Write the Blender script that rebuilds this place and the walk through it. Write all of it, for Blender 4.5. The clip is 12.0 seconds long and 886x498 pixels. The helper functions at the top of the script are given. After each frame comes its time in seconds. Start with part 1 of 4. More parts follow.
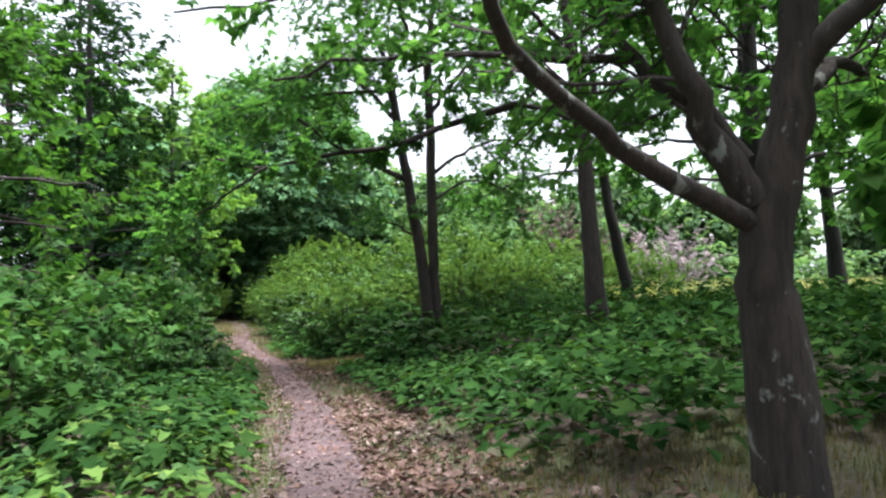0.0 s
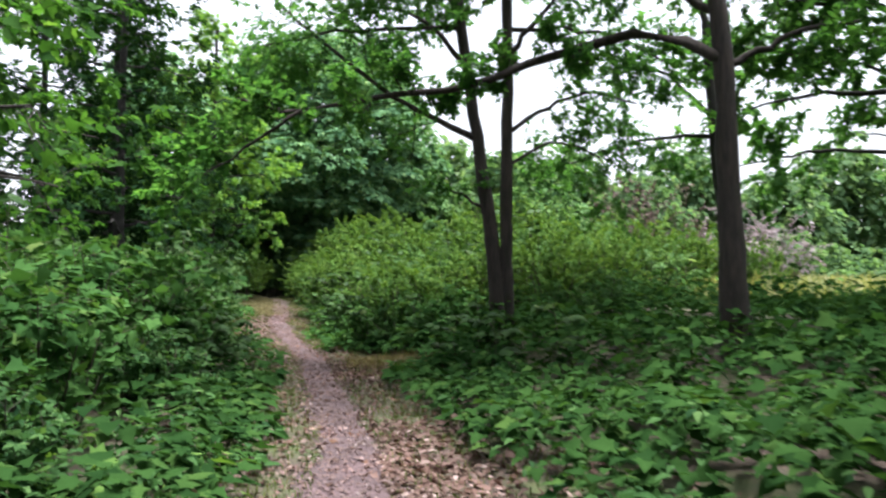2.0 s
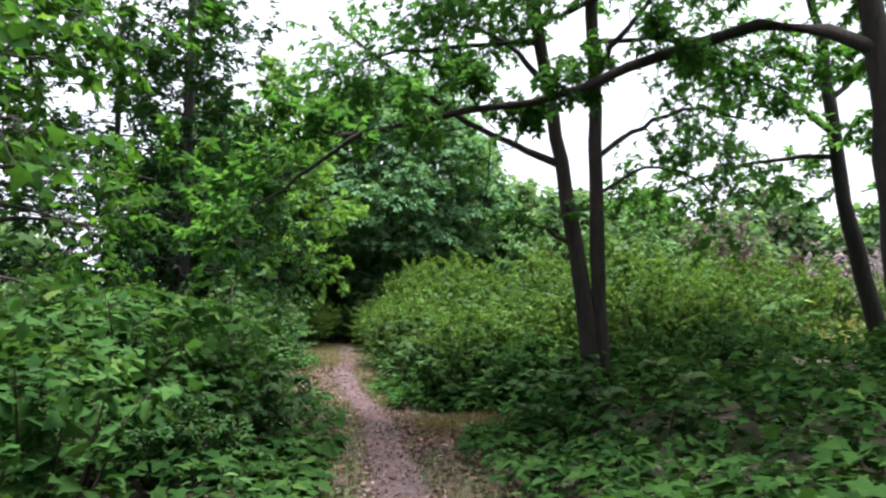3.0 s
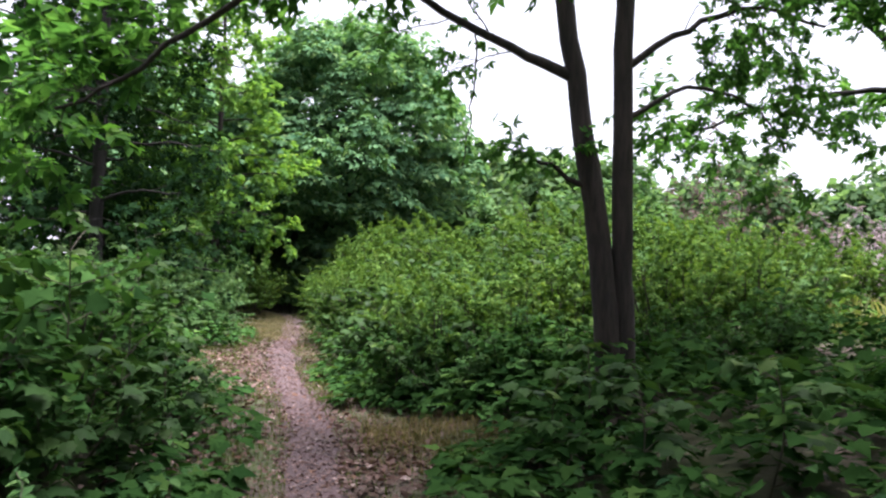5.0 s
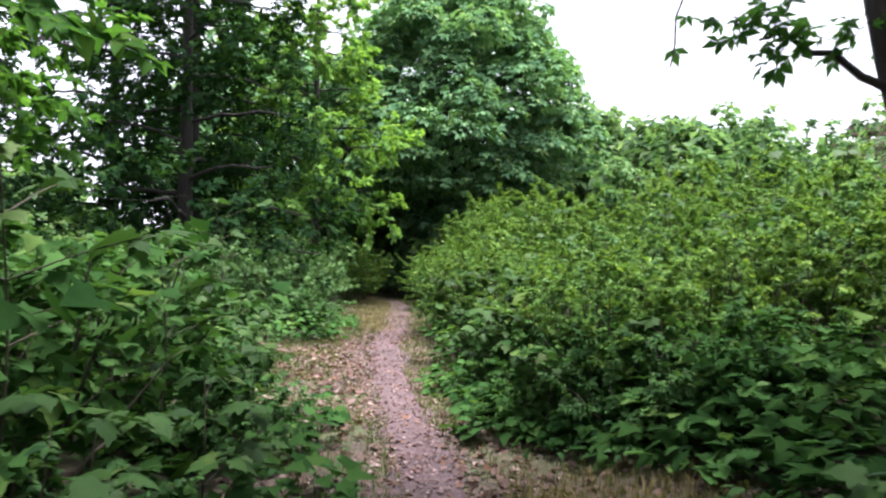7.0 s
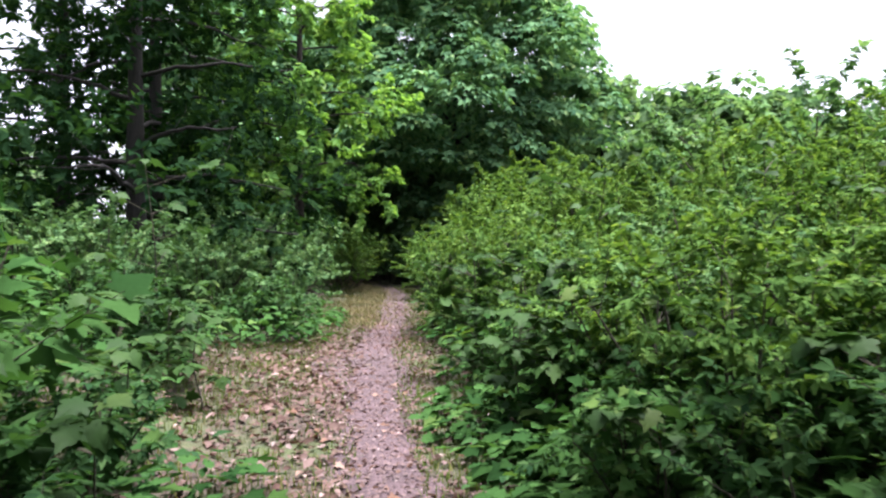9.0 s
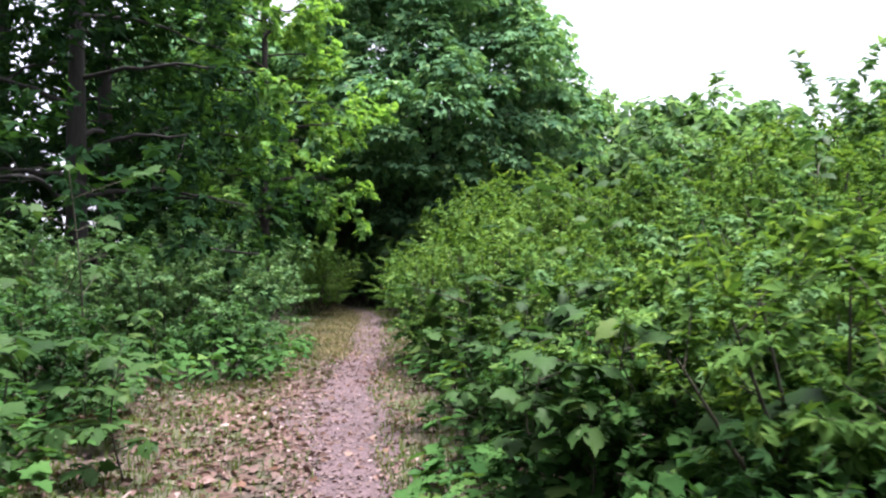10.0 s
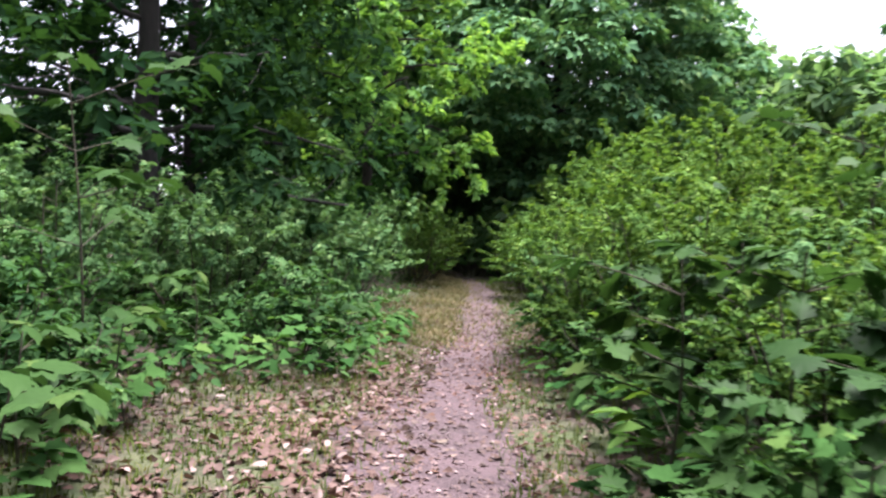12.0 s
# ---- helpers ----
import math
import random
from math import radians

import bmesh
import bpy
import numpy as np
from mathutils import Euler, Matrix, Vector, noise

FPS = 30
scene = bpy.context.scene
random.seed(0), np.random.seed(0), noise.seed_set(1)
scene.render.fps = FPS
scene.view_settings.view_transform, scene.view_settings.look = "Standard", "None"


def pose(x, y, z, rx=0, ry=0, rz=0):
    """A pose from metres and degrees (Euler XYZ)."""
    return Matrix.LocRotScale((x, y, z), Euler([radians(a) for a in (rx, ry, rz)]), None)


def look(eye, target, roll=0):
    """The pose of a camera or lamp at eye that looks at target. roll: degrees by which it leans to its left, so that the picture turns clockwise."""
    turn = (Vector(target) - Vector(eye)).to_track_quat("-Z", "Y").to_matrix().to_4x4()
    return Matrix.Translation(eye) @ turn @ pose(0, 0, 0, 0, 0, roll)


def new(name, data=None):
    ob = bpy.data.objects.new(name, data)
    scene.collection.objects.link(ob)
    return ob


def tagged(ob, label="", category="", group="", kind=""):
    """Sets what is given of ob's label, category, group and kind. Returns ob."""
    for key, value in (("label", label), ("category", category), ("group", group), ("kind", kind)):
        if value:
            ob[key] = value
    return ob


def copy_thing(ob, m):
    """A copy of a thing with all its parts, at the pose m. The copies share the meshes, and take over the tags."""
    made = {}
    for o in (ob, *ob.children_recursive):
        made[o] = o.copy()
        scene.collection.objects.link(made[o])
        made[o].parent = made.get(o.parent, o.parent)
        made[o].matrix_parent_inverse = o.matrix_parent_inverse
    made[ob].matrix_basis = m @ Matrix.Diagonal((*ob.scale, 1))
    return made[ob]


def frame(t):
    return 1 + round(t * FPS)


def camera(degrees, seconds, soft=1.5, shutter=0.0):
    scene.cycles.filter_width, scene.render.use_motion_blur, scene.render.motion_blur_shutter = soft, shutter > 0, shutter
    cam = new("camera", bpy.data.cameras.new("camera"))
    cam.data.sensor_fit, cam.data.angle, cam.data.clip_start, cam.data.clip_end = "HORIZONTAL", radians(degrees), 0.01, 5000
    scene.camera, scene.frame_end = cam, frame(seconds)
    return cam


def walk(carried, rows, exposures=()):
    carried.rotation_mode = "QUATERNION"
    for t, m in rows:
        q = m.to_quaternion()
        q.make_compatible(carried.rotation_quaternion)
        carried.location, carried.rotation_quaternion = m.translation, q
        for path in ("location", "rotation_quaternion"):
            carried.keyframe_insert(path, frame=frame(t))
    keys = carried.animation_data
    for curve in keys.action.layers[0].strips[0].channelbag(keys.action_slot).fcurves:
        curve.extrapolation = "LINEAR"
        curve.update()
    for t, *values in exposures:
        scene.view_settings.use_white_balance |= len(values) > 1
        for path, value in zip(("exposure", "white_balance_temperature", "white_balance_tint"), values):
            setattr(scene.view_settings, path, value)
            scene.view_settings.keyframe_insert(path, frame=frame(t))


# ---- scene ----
cam = camera(65.8, 12.0, soft=2.3, shutter=0.3)
METRES, EYE, TILT, LEAN, TURN = 15.5, 1.42, 3.2, 1.2, 0.0
ROWS = [
    (0.0, 0.0, 0.0, 0.0, 0.0, 0.0, -0.0),
    (0.5, -0.007, 0.0431, -0.002, -2.04, -0.47, 0.53),
    (1.0, -0.0106, 0.0805, -0.0031, -1.38, -0.6, -0.77),
    (1.5, -0.0171, 0.1226, -0.0049, -0.96, -3.93, -1.17),
    (2.0, -0.027, 0.1609, -0.0049, 4.02, -1.7, -1.93),
    (2.5, -0.0371, 0.2032, -0.0063, 7.66, 0.29, -2.34),
    (3.0, -0.0442, 0.2433, -0.0077, 9.67, 1.76, -1.01),
    (3.5, -0.0515, 0.2863, -0.0129, 9.66, 1.44, -2.38),
    (5.5, -0.0853, 0.4498, -0.0222, 5.77, -0.84, -2.2),
    (6.0, -0.097, 0.4858, -0.0225, 7.05, -0.41, -1.84),
    (6.5, -0.1124, 0.5279, -0.027, 9.66, -2.47, -1.84),
    (7.0, -0.1273, 0.5654, -0.0309, 14.66, -2.42, -0.9),
    (9.0, -0.1743, 0.7289, -0.0448, 14.66, -3.74, -0.49),
    (9.5, -0.1886, 0.769, -0.0459, 11.23, -2.96, 1.18),
    (10.0, -0.202, 0.803, -0.0487, 12.3, -2.15, -0.17),
    (10.5, -0.2179, 0.8435, -0.0539, 11.58, -2.48, 0.5),
    (11.0, -0.231, 0.8785, -0.0578, 14.79, -1.56, -1.23),
    (11.5, -0.2458, 0.9181, -0.0606, 16.25, -2.91, -0.31),
    (12.0, -0.2613, 0.954, -0.0639, 21.44, -4.95, -2.35),
]
walk(cam, [(t, pose(0, 0, EYE, TILT, LEAN, TURN) @ pose(METRES * x, METRES * y, METRES * z, 90 + pitch, roll, yaw)) for t, x, y, z, yaw, pitch, roll in ROWS],
     [(0.0, 2.6, 6150, 12), (2.5, 2.4, 6250, 12), (3.5, 2.35, 6250, 16), (5.5, 2.5, 6200, 20), (7.0, 2.65, 6200, 19), (9.0, 2.62, 6100, 20), (12.0, 2.65, 6150, 20)])

# ---- sky and sun: bright overcast ----
SUN_EL, SUN_AZ = radians(80), radians(75)
world = bpy.data.worlds.new("overcast")
scene.world = world
world.use_nodes = True
wt = world.node_tree
sky = wt.nodes.new("ShaderNodeTexSky")
sky.sky_type, sky.sun_disc = "NISHITA", False
sky.sun_elevation, sky.sun_rotation = SUN_EL, SUN_AZ
sky.air_density, sky.dust_density, sky.ozone_density = 1.0, 6.0, 1.0
veil = wt.nodes.new("ShaderNodeMix")
veil.data_type = "RGBA"
veil.inputs["Factor"].default_value = 0.72
veil.inputs["B"].default_value = (7.4, 7.6, 7.9, 1)
wt.links.new(sky.outputs["Color"], veil.inputs["A"])
wt.links.new(veil.outputs["Result"], wt.nodes["Background"].inputs["Color"])
wt.nodes["Background"].inputs["Strength"].default_value = 0.05

sun = new("sun", bpy.data.lights.new("sun", "SUN"))
sun.data.energy, sun.data.angle, sun.data.color = 3.4, radians(36), (1.0, 0.97, 0.91)
sun_dir = Vector((math.sin(SUN_AZ) * math.cos(SUN_EL), math.cos(SUN_AZ) * math.cos(SUN_EL), math.sin(SUN_EL)))
sun.matrix_world = look(sun_dir * 60, (0, 0, 0))


# ---- materials ----
def material(name):
    m = bpy.data.materials.new(name)
    m.use_nodes = True
    t = m.node_tree
    return m, t, t.nodes["Principled BSDF"]


def node(t, kind, **values):
    n = t.nodes.new(kind)
    for k, v in values.items():
        n.inputs[k.replace("_", " ")].default_value = v
    return n


def ramp(t, fac, stops):
    r = t.nodes.new("ShaderNodeValToRGB")
    while len(r.color_ramp.elements) < len(stops):
        r.color_ramp.elements.new(0.5)
    for e, (pos, col) in zip(r.color_ramp.elements, stops):
        e.position, e.color = pos, (*col, 1)
    t.links.new(fac, r.inputs["Fac"])
    return r.outputs["Color"]


def blend(t, fac, a, b, mode="MIX"):
    m = t.nodes.new("ShaderNodeMix")
    m.data_type, m.blend_type = "RGBA", mode
    for slot, v in (("Factor", fac), ("A", a), ("B", b)):
        s = m.inputs[slot]
        if isinstance(v, (int, float)):
            s.default_value = v
        elif isinstance(v, tuple):
            s.default_value = (*v, 1)
        else:
            t.links.new(v, s)
    return m.outputs["Result"]


def where(t, scale=(1, 1, 1)):
    c = t.nodes.new("ShaderNodeNewGeometry")
    m = t.nodes.new("ShaderNodeMapping")
    m.inputs["Scale"].default_value = scale
    t.links.new(c.outputs["Position"], m.inputs["Vector"])
    return m.outputs["Vector"]


def noise_of(t, scale, detail=4.0, stretch=(1, 1, 1), rough=0.55):
    n = node(t, "ShaderNodeTexNoise", Scale=scale, Detail=detail, Roughness=rough)
    t.links.new(where(t, stretch), n.inputs["Vector"])
    return n.outputs["Fac"]


def bump(t, bsdf, height, strength, distance):
    b = node(t, "ShaderNodeBump", Strength=strength, Distance=distance)
    t.links.new(height, b.inputs["Height"])
    t.links.new(b.outputs["Normal"], bsdf.inputs["Normal"])


def leaf_material(name, dark, mid, light, through_col, gloss=0.5, thin=0.28, per_object=False, waxy=0.0):
    """Thin leaf: varied green blade, light coming through, waxy where it is broad and near."""
    m, t, p = material(name)
    if per_object:
        rnd = t.nodes.new("ShaderNodeObjectInfo").outputs["Random"]
    else:
        rnd = t.nodes.new("ShaderNodeNewGeometry").outputs["Random Per Island"]
    col = ramp(t, rnd, [(0.0, dark), (0.45, mid), (0.85, mid), (1.0, light)])
    patch = ramp(t, noise_of(t, 1.3, 3.0), [(0.32, (0.58, 0.64, 0.72)), (0.68, (1.38, 1.25, 1.36))])
    col = blend(t, 0.8, col, patch, "MULTIPLY")
    grain = ramp(t, noise_of(t, 55.0, 3.0), [(0.3, (0.8, 0.82, 0.75)), (0.7, (1.12, 1.1, 1.1))])
    col = blend(t, 0.5, col, grain, "MULTIPLY")
    t.links.new(col, p.inputs["Base Color"])
    p.inputs["Roughness"].default_value = gloss
    p.inputs["Specular IOR Level"].default_value = waxy
    tr = t.nodes.new("ShaderNodeBsdfTranslucent")
    t.links.new(blend(t, 1.0, col, through_col, "MULTIPLY"), tr.inputs["Color"])
    mix = node(t, "ShaderNodeMixShader", Fac=thin)
    t.links.new(p.outputs["BSDF"], mix.inputs[1])
    t.links.new(tr.outputs["BSDF"], mix.inputs[2])
    t.links.new(mix.outputs["Shader"], t.nodes["Material Output"].inputs["Surface"])
    return m


def bark_material(name, a, b, lichen=0.0):
    m, t, p = material(name)
    streak = noise_of(t, 22.0, 6.0, (1, 1, 0.16), 0.65)
    blot = noise_of(t, 2.6, 4.0)
    col = blend(t, ramp(t, streak, [(0.35, (0, 0, 0)), (0.65, (1, 1, 1))]), a, b)
    col = blend(t, 0.7, col, ramp(t, blot, [(0.3, (0.6, 0.6, 0.62)), (0.7, (1.25, 1.2, 1.15))]), "MULTIPLY")
    if lichen:
        spots = ramp(t, noise_of(t, 6.5, 5.0, (1, 1, 0.7), 0.6), [(0.60, (0, 0, 0)), (0.66, (lichen, lichen, lichen))])
        col = blend(t, spots, col, (0.20, 0.21, 0.20))
    t.links.new(col, p.inputs["Base Color"])
    p.inputs["Roughness"].default_value = 0.92
    bump(t, p, streak, 0.9, 0.02)
    return m


M_MAPLE = leaf_material("maple_leaf_green", (0.012, 0.034, 0.010), (0.025, 0.063, 0.016), (0.054, 0.106, 0.026), (1.2, 1.3, 0.7))
M_OAK = leaf_material("oak_leaf_green", (0.022, 0.060, 0.017), (0.045, 0.108, 0.029), (0.090, 0.160, 0.042), (1.3, 1.4, 0.7))
M_SINGLE = leaf_material("sapling_leaf_green", (0.016, 0.040, 0.012), (0.032, 0.072, 0.019), (0.064, 0.106, 0.027), (1.2, 1.3, 0.7), per_object=True, waxy=0.06)
M_BRAMBLE = leaf_material("bramble_green", (0.019, 0.049, 0.020), (0.042, 0.094, 0.031), (0.079, 0.146, 0.050), (1.4, 1.6, 0.7))
M_SHRUB = leaf_material("shrub_fresh_green", (0.036, 0.084, 0.022), (0.082, 0.160, 0.039), (0.165, 0.255, 0.064), (1.6, 1.6, 0.6), 0.5)
M_GREYSHRUB = leaf_material("shrub_grey_green", (0.050, 0.112, 0.046), (0.096, 0.185, 0.071), (0.162, 0.250, 0.097), (1.4, 1.5, 0.8), 0.5)
M_CANOPY = leaf_material("canopy_green", (0.024, 0.068, 0.020), (0.046, 0.112, 0.032), (0.080, 0.160, 0.046), (1.6, 1.8, 0.8), 0.45, 0.55)
M_OVER = leaf_material("overhead_maple_green", (0.020, 0.056, 0.015), (0.038, 0.092, 0.022), (0.072, 0.136, 0.032), (1.6, 1.8, 0.7), 0.45, 0.45)
# beech leaves darkened in the colour itself, for the shade among the boughs
M_BEECH_SHADED = leaf_material("shaded_beech_green", (0.008, 0.021, 0.009), (0.013, 0.033, 0.013), (0.028, 0.060, 0.018), (1.5, 1.7, 0.6), 0.5, 0.3)
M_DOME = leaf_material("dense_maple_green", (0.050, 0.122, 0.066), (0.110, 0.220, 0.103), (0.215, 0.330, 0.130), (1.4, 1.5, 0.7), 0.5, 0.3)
M_LIME = leaf_material("lime_green", (0.068, 0.160, 0.042), (0.120, 0.242, 0.064), (0.200, 0.320, 0.088), (1.6, 1.6, 0.6), 0.5, 0.42)
M_FAR = leaf_material("far_green", (0.050, 0.105, 0.050), (0.088, 0.155, 0.072), (0.150, 0.215, 0.105), (1.4, 1.5, 0.8), 0.6, 0.5)
M_PALE = leaf_material("pale_blossom", (0.17, 0.15, 0.14), (0.26, 0.23, 0.225), (0.42, 0.39, 0.39), (1.0, 0.95, 0.95), 0.7, 0.3)
M_DRYTWIG = leaf_material("dry_seed_heads", (0.0765, 0.0608, 0.0515), (0.1215, 0.0983, 0.0842), (0.1710, 0.1451, 0.1264), (1.0, 0.9, 0.8), 0.8, 0.2)
M_GRASS = leaf_material("grass_green", (0.036, 0.060, 0.015), (0.060, 0.086, 0.023), (0.125, 0.120, 0.048), (1.3, 1.3, 0.6), 0.55, 0.35)
M_STRAW = leaf_material("straw_grass", (0.060, 0.072, 0.024), (0.125, 0.112, 0.050), (0.205, 0.165, 0.095), (1.2, 1.2, 0.7), 0.6, 0.3)
M_WORN = leaf_material("worn_grass", (0.075, 0.078, 0.036), (0.130, 0.115, 0.064), (0.21, 0.175, 0.11), (1.2, 1.2, 0.7), 0.6, 0.3)
M_MEADOW = leaf_material("meadow_grass", (0.1064, 0.1359, 0.0554), (0.1786, 0.1995, 0.0864), (0.2707, 0.2580, 0.1512), (1.3, 1.3, 0.6), 0.6, 0.35)
M_LITTER = leaf_material("dead_leaf_brown", (0.052, 0.033, 0.025), (0.118, 0.083, 0.069), (0.255, 0.202, 0.180), (1.2, 0.9, 0.6), 0.62, 0.12)
M_FALLEN = leaf_material("fallen_leaf_brown", (0.072, 0.041, 0.026), (0.144, 0.091, 0.065), (0.240, 0.182, 0.144), (1.2, 0.9, 0.6), 0.62, 0.12, per_object=True)
M_CRUMB = leaf_material("pale_leaf_crumb", (0.090, 0.062, 0.055), (0.150, 0.112, 0.102), (0.270, 0.220, 0.205), (1.2, 0.9, 0.7), 0.62, 0.12)
M_BARK = bark_material("grey_brown_bark", (0.0089, 0.0061, 0.0059), (0.0318, 0.0224, 0.0198))
M_BARK_OLD = bark_material("lichened_bark", (0.0096, 0.0068, 0.0059), (0.0340, 0.0245, 0.0218), 0.7)
M_BARK_DARK = bark_material("dark_bark", (0.0046, 0.0039, 0.0033), (0.0156, 0.0123, 0.0111))
M_TWIG = bark_material("green_brown_twig", (0.018, 0.017, 0.009), (0.050, 0.045, 0.025))

# forest floor: humus, dead leaf and moss, turning to meadow in the clearing
M_GROUND, t, p = material("forest_floor")
fine, coarse = noise_of(t, 26.0, 6.0, rough=0.7), noise_of(t, 1.1, 4.0)
col = ramp(t, fine, [(0.3, (0.018, 0.014, 0.011)), (0.5, (0.048, 0.034, 0.026)), (0.7, (0.12, 0.085, 0.065))])
moss = ramp(t, noise_of(t, 9.0, 5.0), [(0.3, (0.026, 0.044, 0.014)), (0.7, (0.070, 0.090, 0.028))])
col = blend(t, ramp(t, coarse, [(0.42, (0, 0, 0)), (0.62, (0.85, 0.85, 0.85))]), col, moss)
t.links.new(col, p.inputs["Base Color"])
p.inputs["Roughness"].default_value = 0.95
bump(t, p, fine, 0.8, 0.03)

# trodden path: pinkish grey dust and grit
M_PATH, t, p = material("trodden_earth")
fine, coarse = noise_of(t, 60.0, 6.0, rough=0.75), noise_of(t, 3.2, 4.0)
col = ramp(t, fine, [(0.3, (0.026, 0.0175, 0.0185)), (0.48, (0.058, 0.037, 0.041)), (0.70, (0.140, 0.097, 0.104))])
col = blend(t, 0.8, col, ramp(t, coarse, [(0.3, (0.55, 0.52, 0.53)), (0.7, (1.22, 1.18, 1.18))]), "MULTIPLY")
t.links.new(col, p.inputs["Base Color"])
p.inputs["Roughness"].default_value = 0.95
bump(t, p, fine, 0.7, 0.015)

# ---- plan of the place ----
PATH_Y = [-9, 0, 5, 8.6, 11.6, 12.9, 15.3, 17.6, 18.7, 20, 22, 23.4, 26, 29.5, 32, 36, 40]
PATH_X = [0.7, -0.05, -0.85, -1.68, -2.70, -3.05, -4.08, -5.05, -5.40, -5.95, -6.45, -6.80, -7.7, -8.8, -9.9, -12.2, -14.5]
HALF_Y = [-9, 5, 8.6, 12, 16, 19, 22, 26, 30, 36, 40]
HALF_W = [0.42, 0.42, 0.29, 0.27, 0.32, 0.43, 0.42, 0.42, 0.45, 0.42, 0.4]
LEFT_Y = [-5, 4, 7, 10, 12.4, 14.5, 15.5, 17.4, 19.0, 20.0, 23, 26, 35]
LEFT_D = [0.8, 0.55, 0.68, 0.68, 0.58, 0.75, 1.5, 2.1, 2.0, 0.75, 0.9, 1.5, 1.4]
RIGHT_Y = [-5, 5, 8, 9.6, 11.3, 12.2, 12.9, 13.5, 14.3, 17, 18.4, 19.3, 20.1, 21, 23.5, 27, 35]
RIGHT_D = [0.9, 1.3, 1.1, 0.85, 0.9, 1.3, 1.75, 1.5, 0.5, 0.5, 0.8, 1.1, 0.9, 0.6, 0.65, 1.2, 1.4]


def path_x(y):
    return np.interp(y, PATH_Y, PATH_X)


def smooth(a, b, v):
    s = np.clip((np.asarray(v, float) - a) / (b - a), 0, 1)
    return s * s * (3 - 2 * s)


def ground_z(x, y):
    """Height of the floor: the path runs level, the bank rises to its right."""
    x, y = np.asarray(x, float), np.asarray(y, float)
    d = x - path_x(y)
    fade = 1 - smooth(40, 90, np.hypot(x, y))
    z = 0.72 * smooth(0.9, 6.0, d) * smooth(3.5, 11, y) + 0.22 * smooth(0.8, 4.0, -d)
    z = z + 0.30 * smooth(0.9, 2.3, d) * (1 - smooth(5.5, 10, y))
    z = z + 0.05 * np.sin(1.3 * x + 0.7 * y) * smooth(0.4, 2.0, np.abs(d)) + 0.03 * np.sin(3.1 * x - 2.3 * y) * smooth(0.4, 1.2, np.abs(d))
    z = z - 0.03 * (1 - smooth(0.15, 0.6, np.abs(d)))
    return z * fade


# ---- mesh helpers ----
def quick_mesh(name, verts, tris, mat, smooth_shade=False):
    me = bpy.data.meshes.new(name)
    verts, tris = np.asarray(verts, np.float32), np.asarray(tris, np.int32)
    n, k = tris.shape
    me.vertices.add(len(verts))
    me.vertices.foreach_set("co", verts.ravel())
    me.loops.add(n * k)
    me.loops.foreach_set("vertex_index", tris.ravel())
    me.polygons.add(n)
    me.polygons.foreach_set("loop_start", np.arange(n, dtype=np.int32) * k)
    if smooth_shade:
        me.polygons.foreach_set("use_smooth", np.ones(n, bool))
    me.materials.append(mat)
    me.update(calc_edges=True)
    me.validate()
    return me


def child(name, mesh, parent, label=""):
    ob = new(name, mesh)
    ob.parent = parent
    return tagged(ob, label)


def tubes(lines, sides):
    """Joined tapered tubes along polylines of (points, radii)."""
    V, F, base = [], [], 0
    ang = np.arange(sides) * 2 * np.pi / sides
    for pts, rad in lines:
        pts, rad = np.asarray(pts, float), np.asarray(rad, float)
        tan = np.gradient(pts, axis=0)
        tan /= np.linalg.norm(tan, axis=1)[:, None] + 1e-9
        ref = np.array([1.0, 0, 0]) if abs(tan[0][2]) > 0.7 else np.array([0, 0, 1.0])
        u = np.cross(tan, ref)
        u /= np.linalg.norm(u, axis=1)[:, None] + 1e-9
        v = np.cross(tan, u)
        ring = pts[:, None] + rad[:, None, None] * (np.cos(ang)[None, :, None] * u[:, None] + np.sin(ang)[None, :, None] * v[:, None])
        n = len(pts)
        V.append(ring.reshape(-1, 3))
        i, j = np.meshgrid(np.arange(n - 1), np.arange(sides), indexing="ij")
        a, b = base + i * sides + j, base + i * sides + (j + 1) % sides
        F.append(np.stack([a, b, b + sides, a + sides], -1).reshape(-1, 4))
        base += n * sides
    return np.concatenate(V), np.concatenate(F)


def spline(points, n):
    """A smooth polyline of n points through the given ones."""
    P = np.asarray(points, float)
    Q = np.vstack([2 * P[0] - P[1], P, 2 * P[-1] - P[-2]])
    out = []
    for s in np.linspace(0, len(P) - 1 - 1e-6, n):
        i, f = int(s), s - int(s)
        a, b, c, d = Q[i], Q[i + 1], Q[i + 2], Q[i + 3]
        out.append(0.5 * (2 * b + (c - a) * f + (2 * a - 5 * b + 4 * c - d) * f * f + (3 * b - a - 3 * c + d) * f ** 3))
    return np.array(out)


def maple_blade():
    """Five-lobed blade, 1 long, folded a little on its midrib."""
    half = [(0.33, 0.05), (0.27, 0.22), (0.50, 0.42), (0.28, 0.50), (0.19, 0.72)]
    pts = [(0, 0.12)] + half + [(0, 1.0)] + [(-x, y) for x, y in reversed(half)]
    v = [(0, 0.36, 0.0)] + [(x, y, 0.16 * abs(x) - 0.18 * y * y) for x, y in pts]
    n = len(pts)
    return np.array(v), np.array([(0, 1 + i, 1 + (i + 1) % n) for i in range(n)])


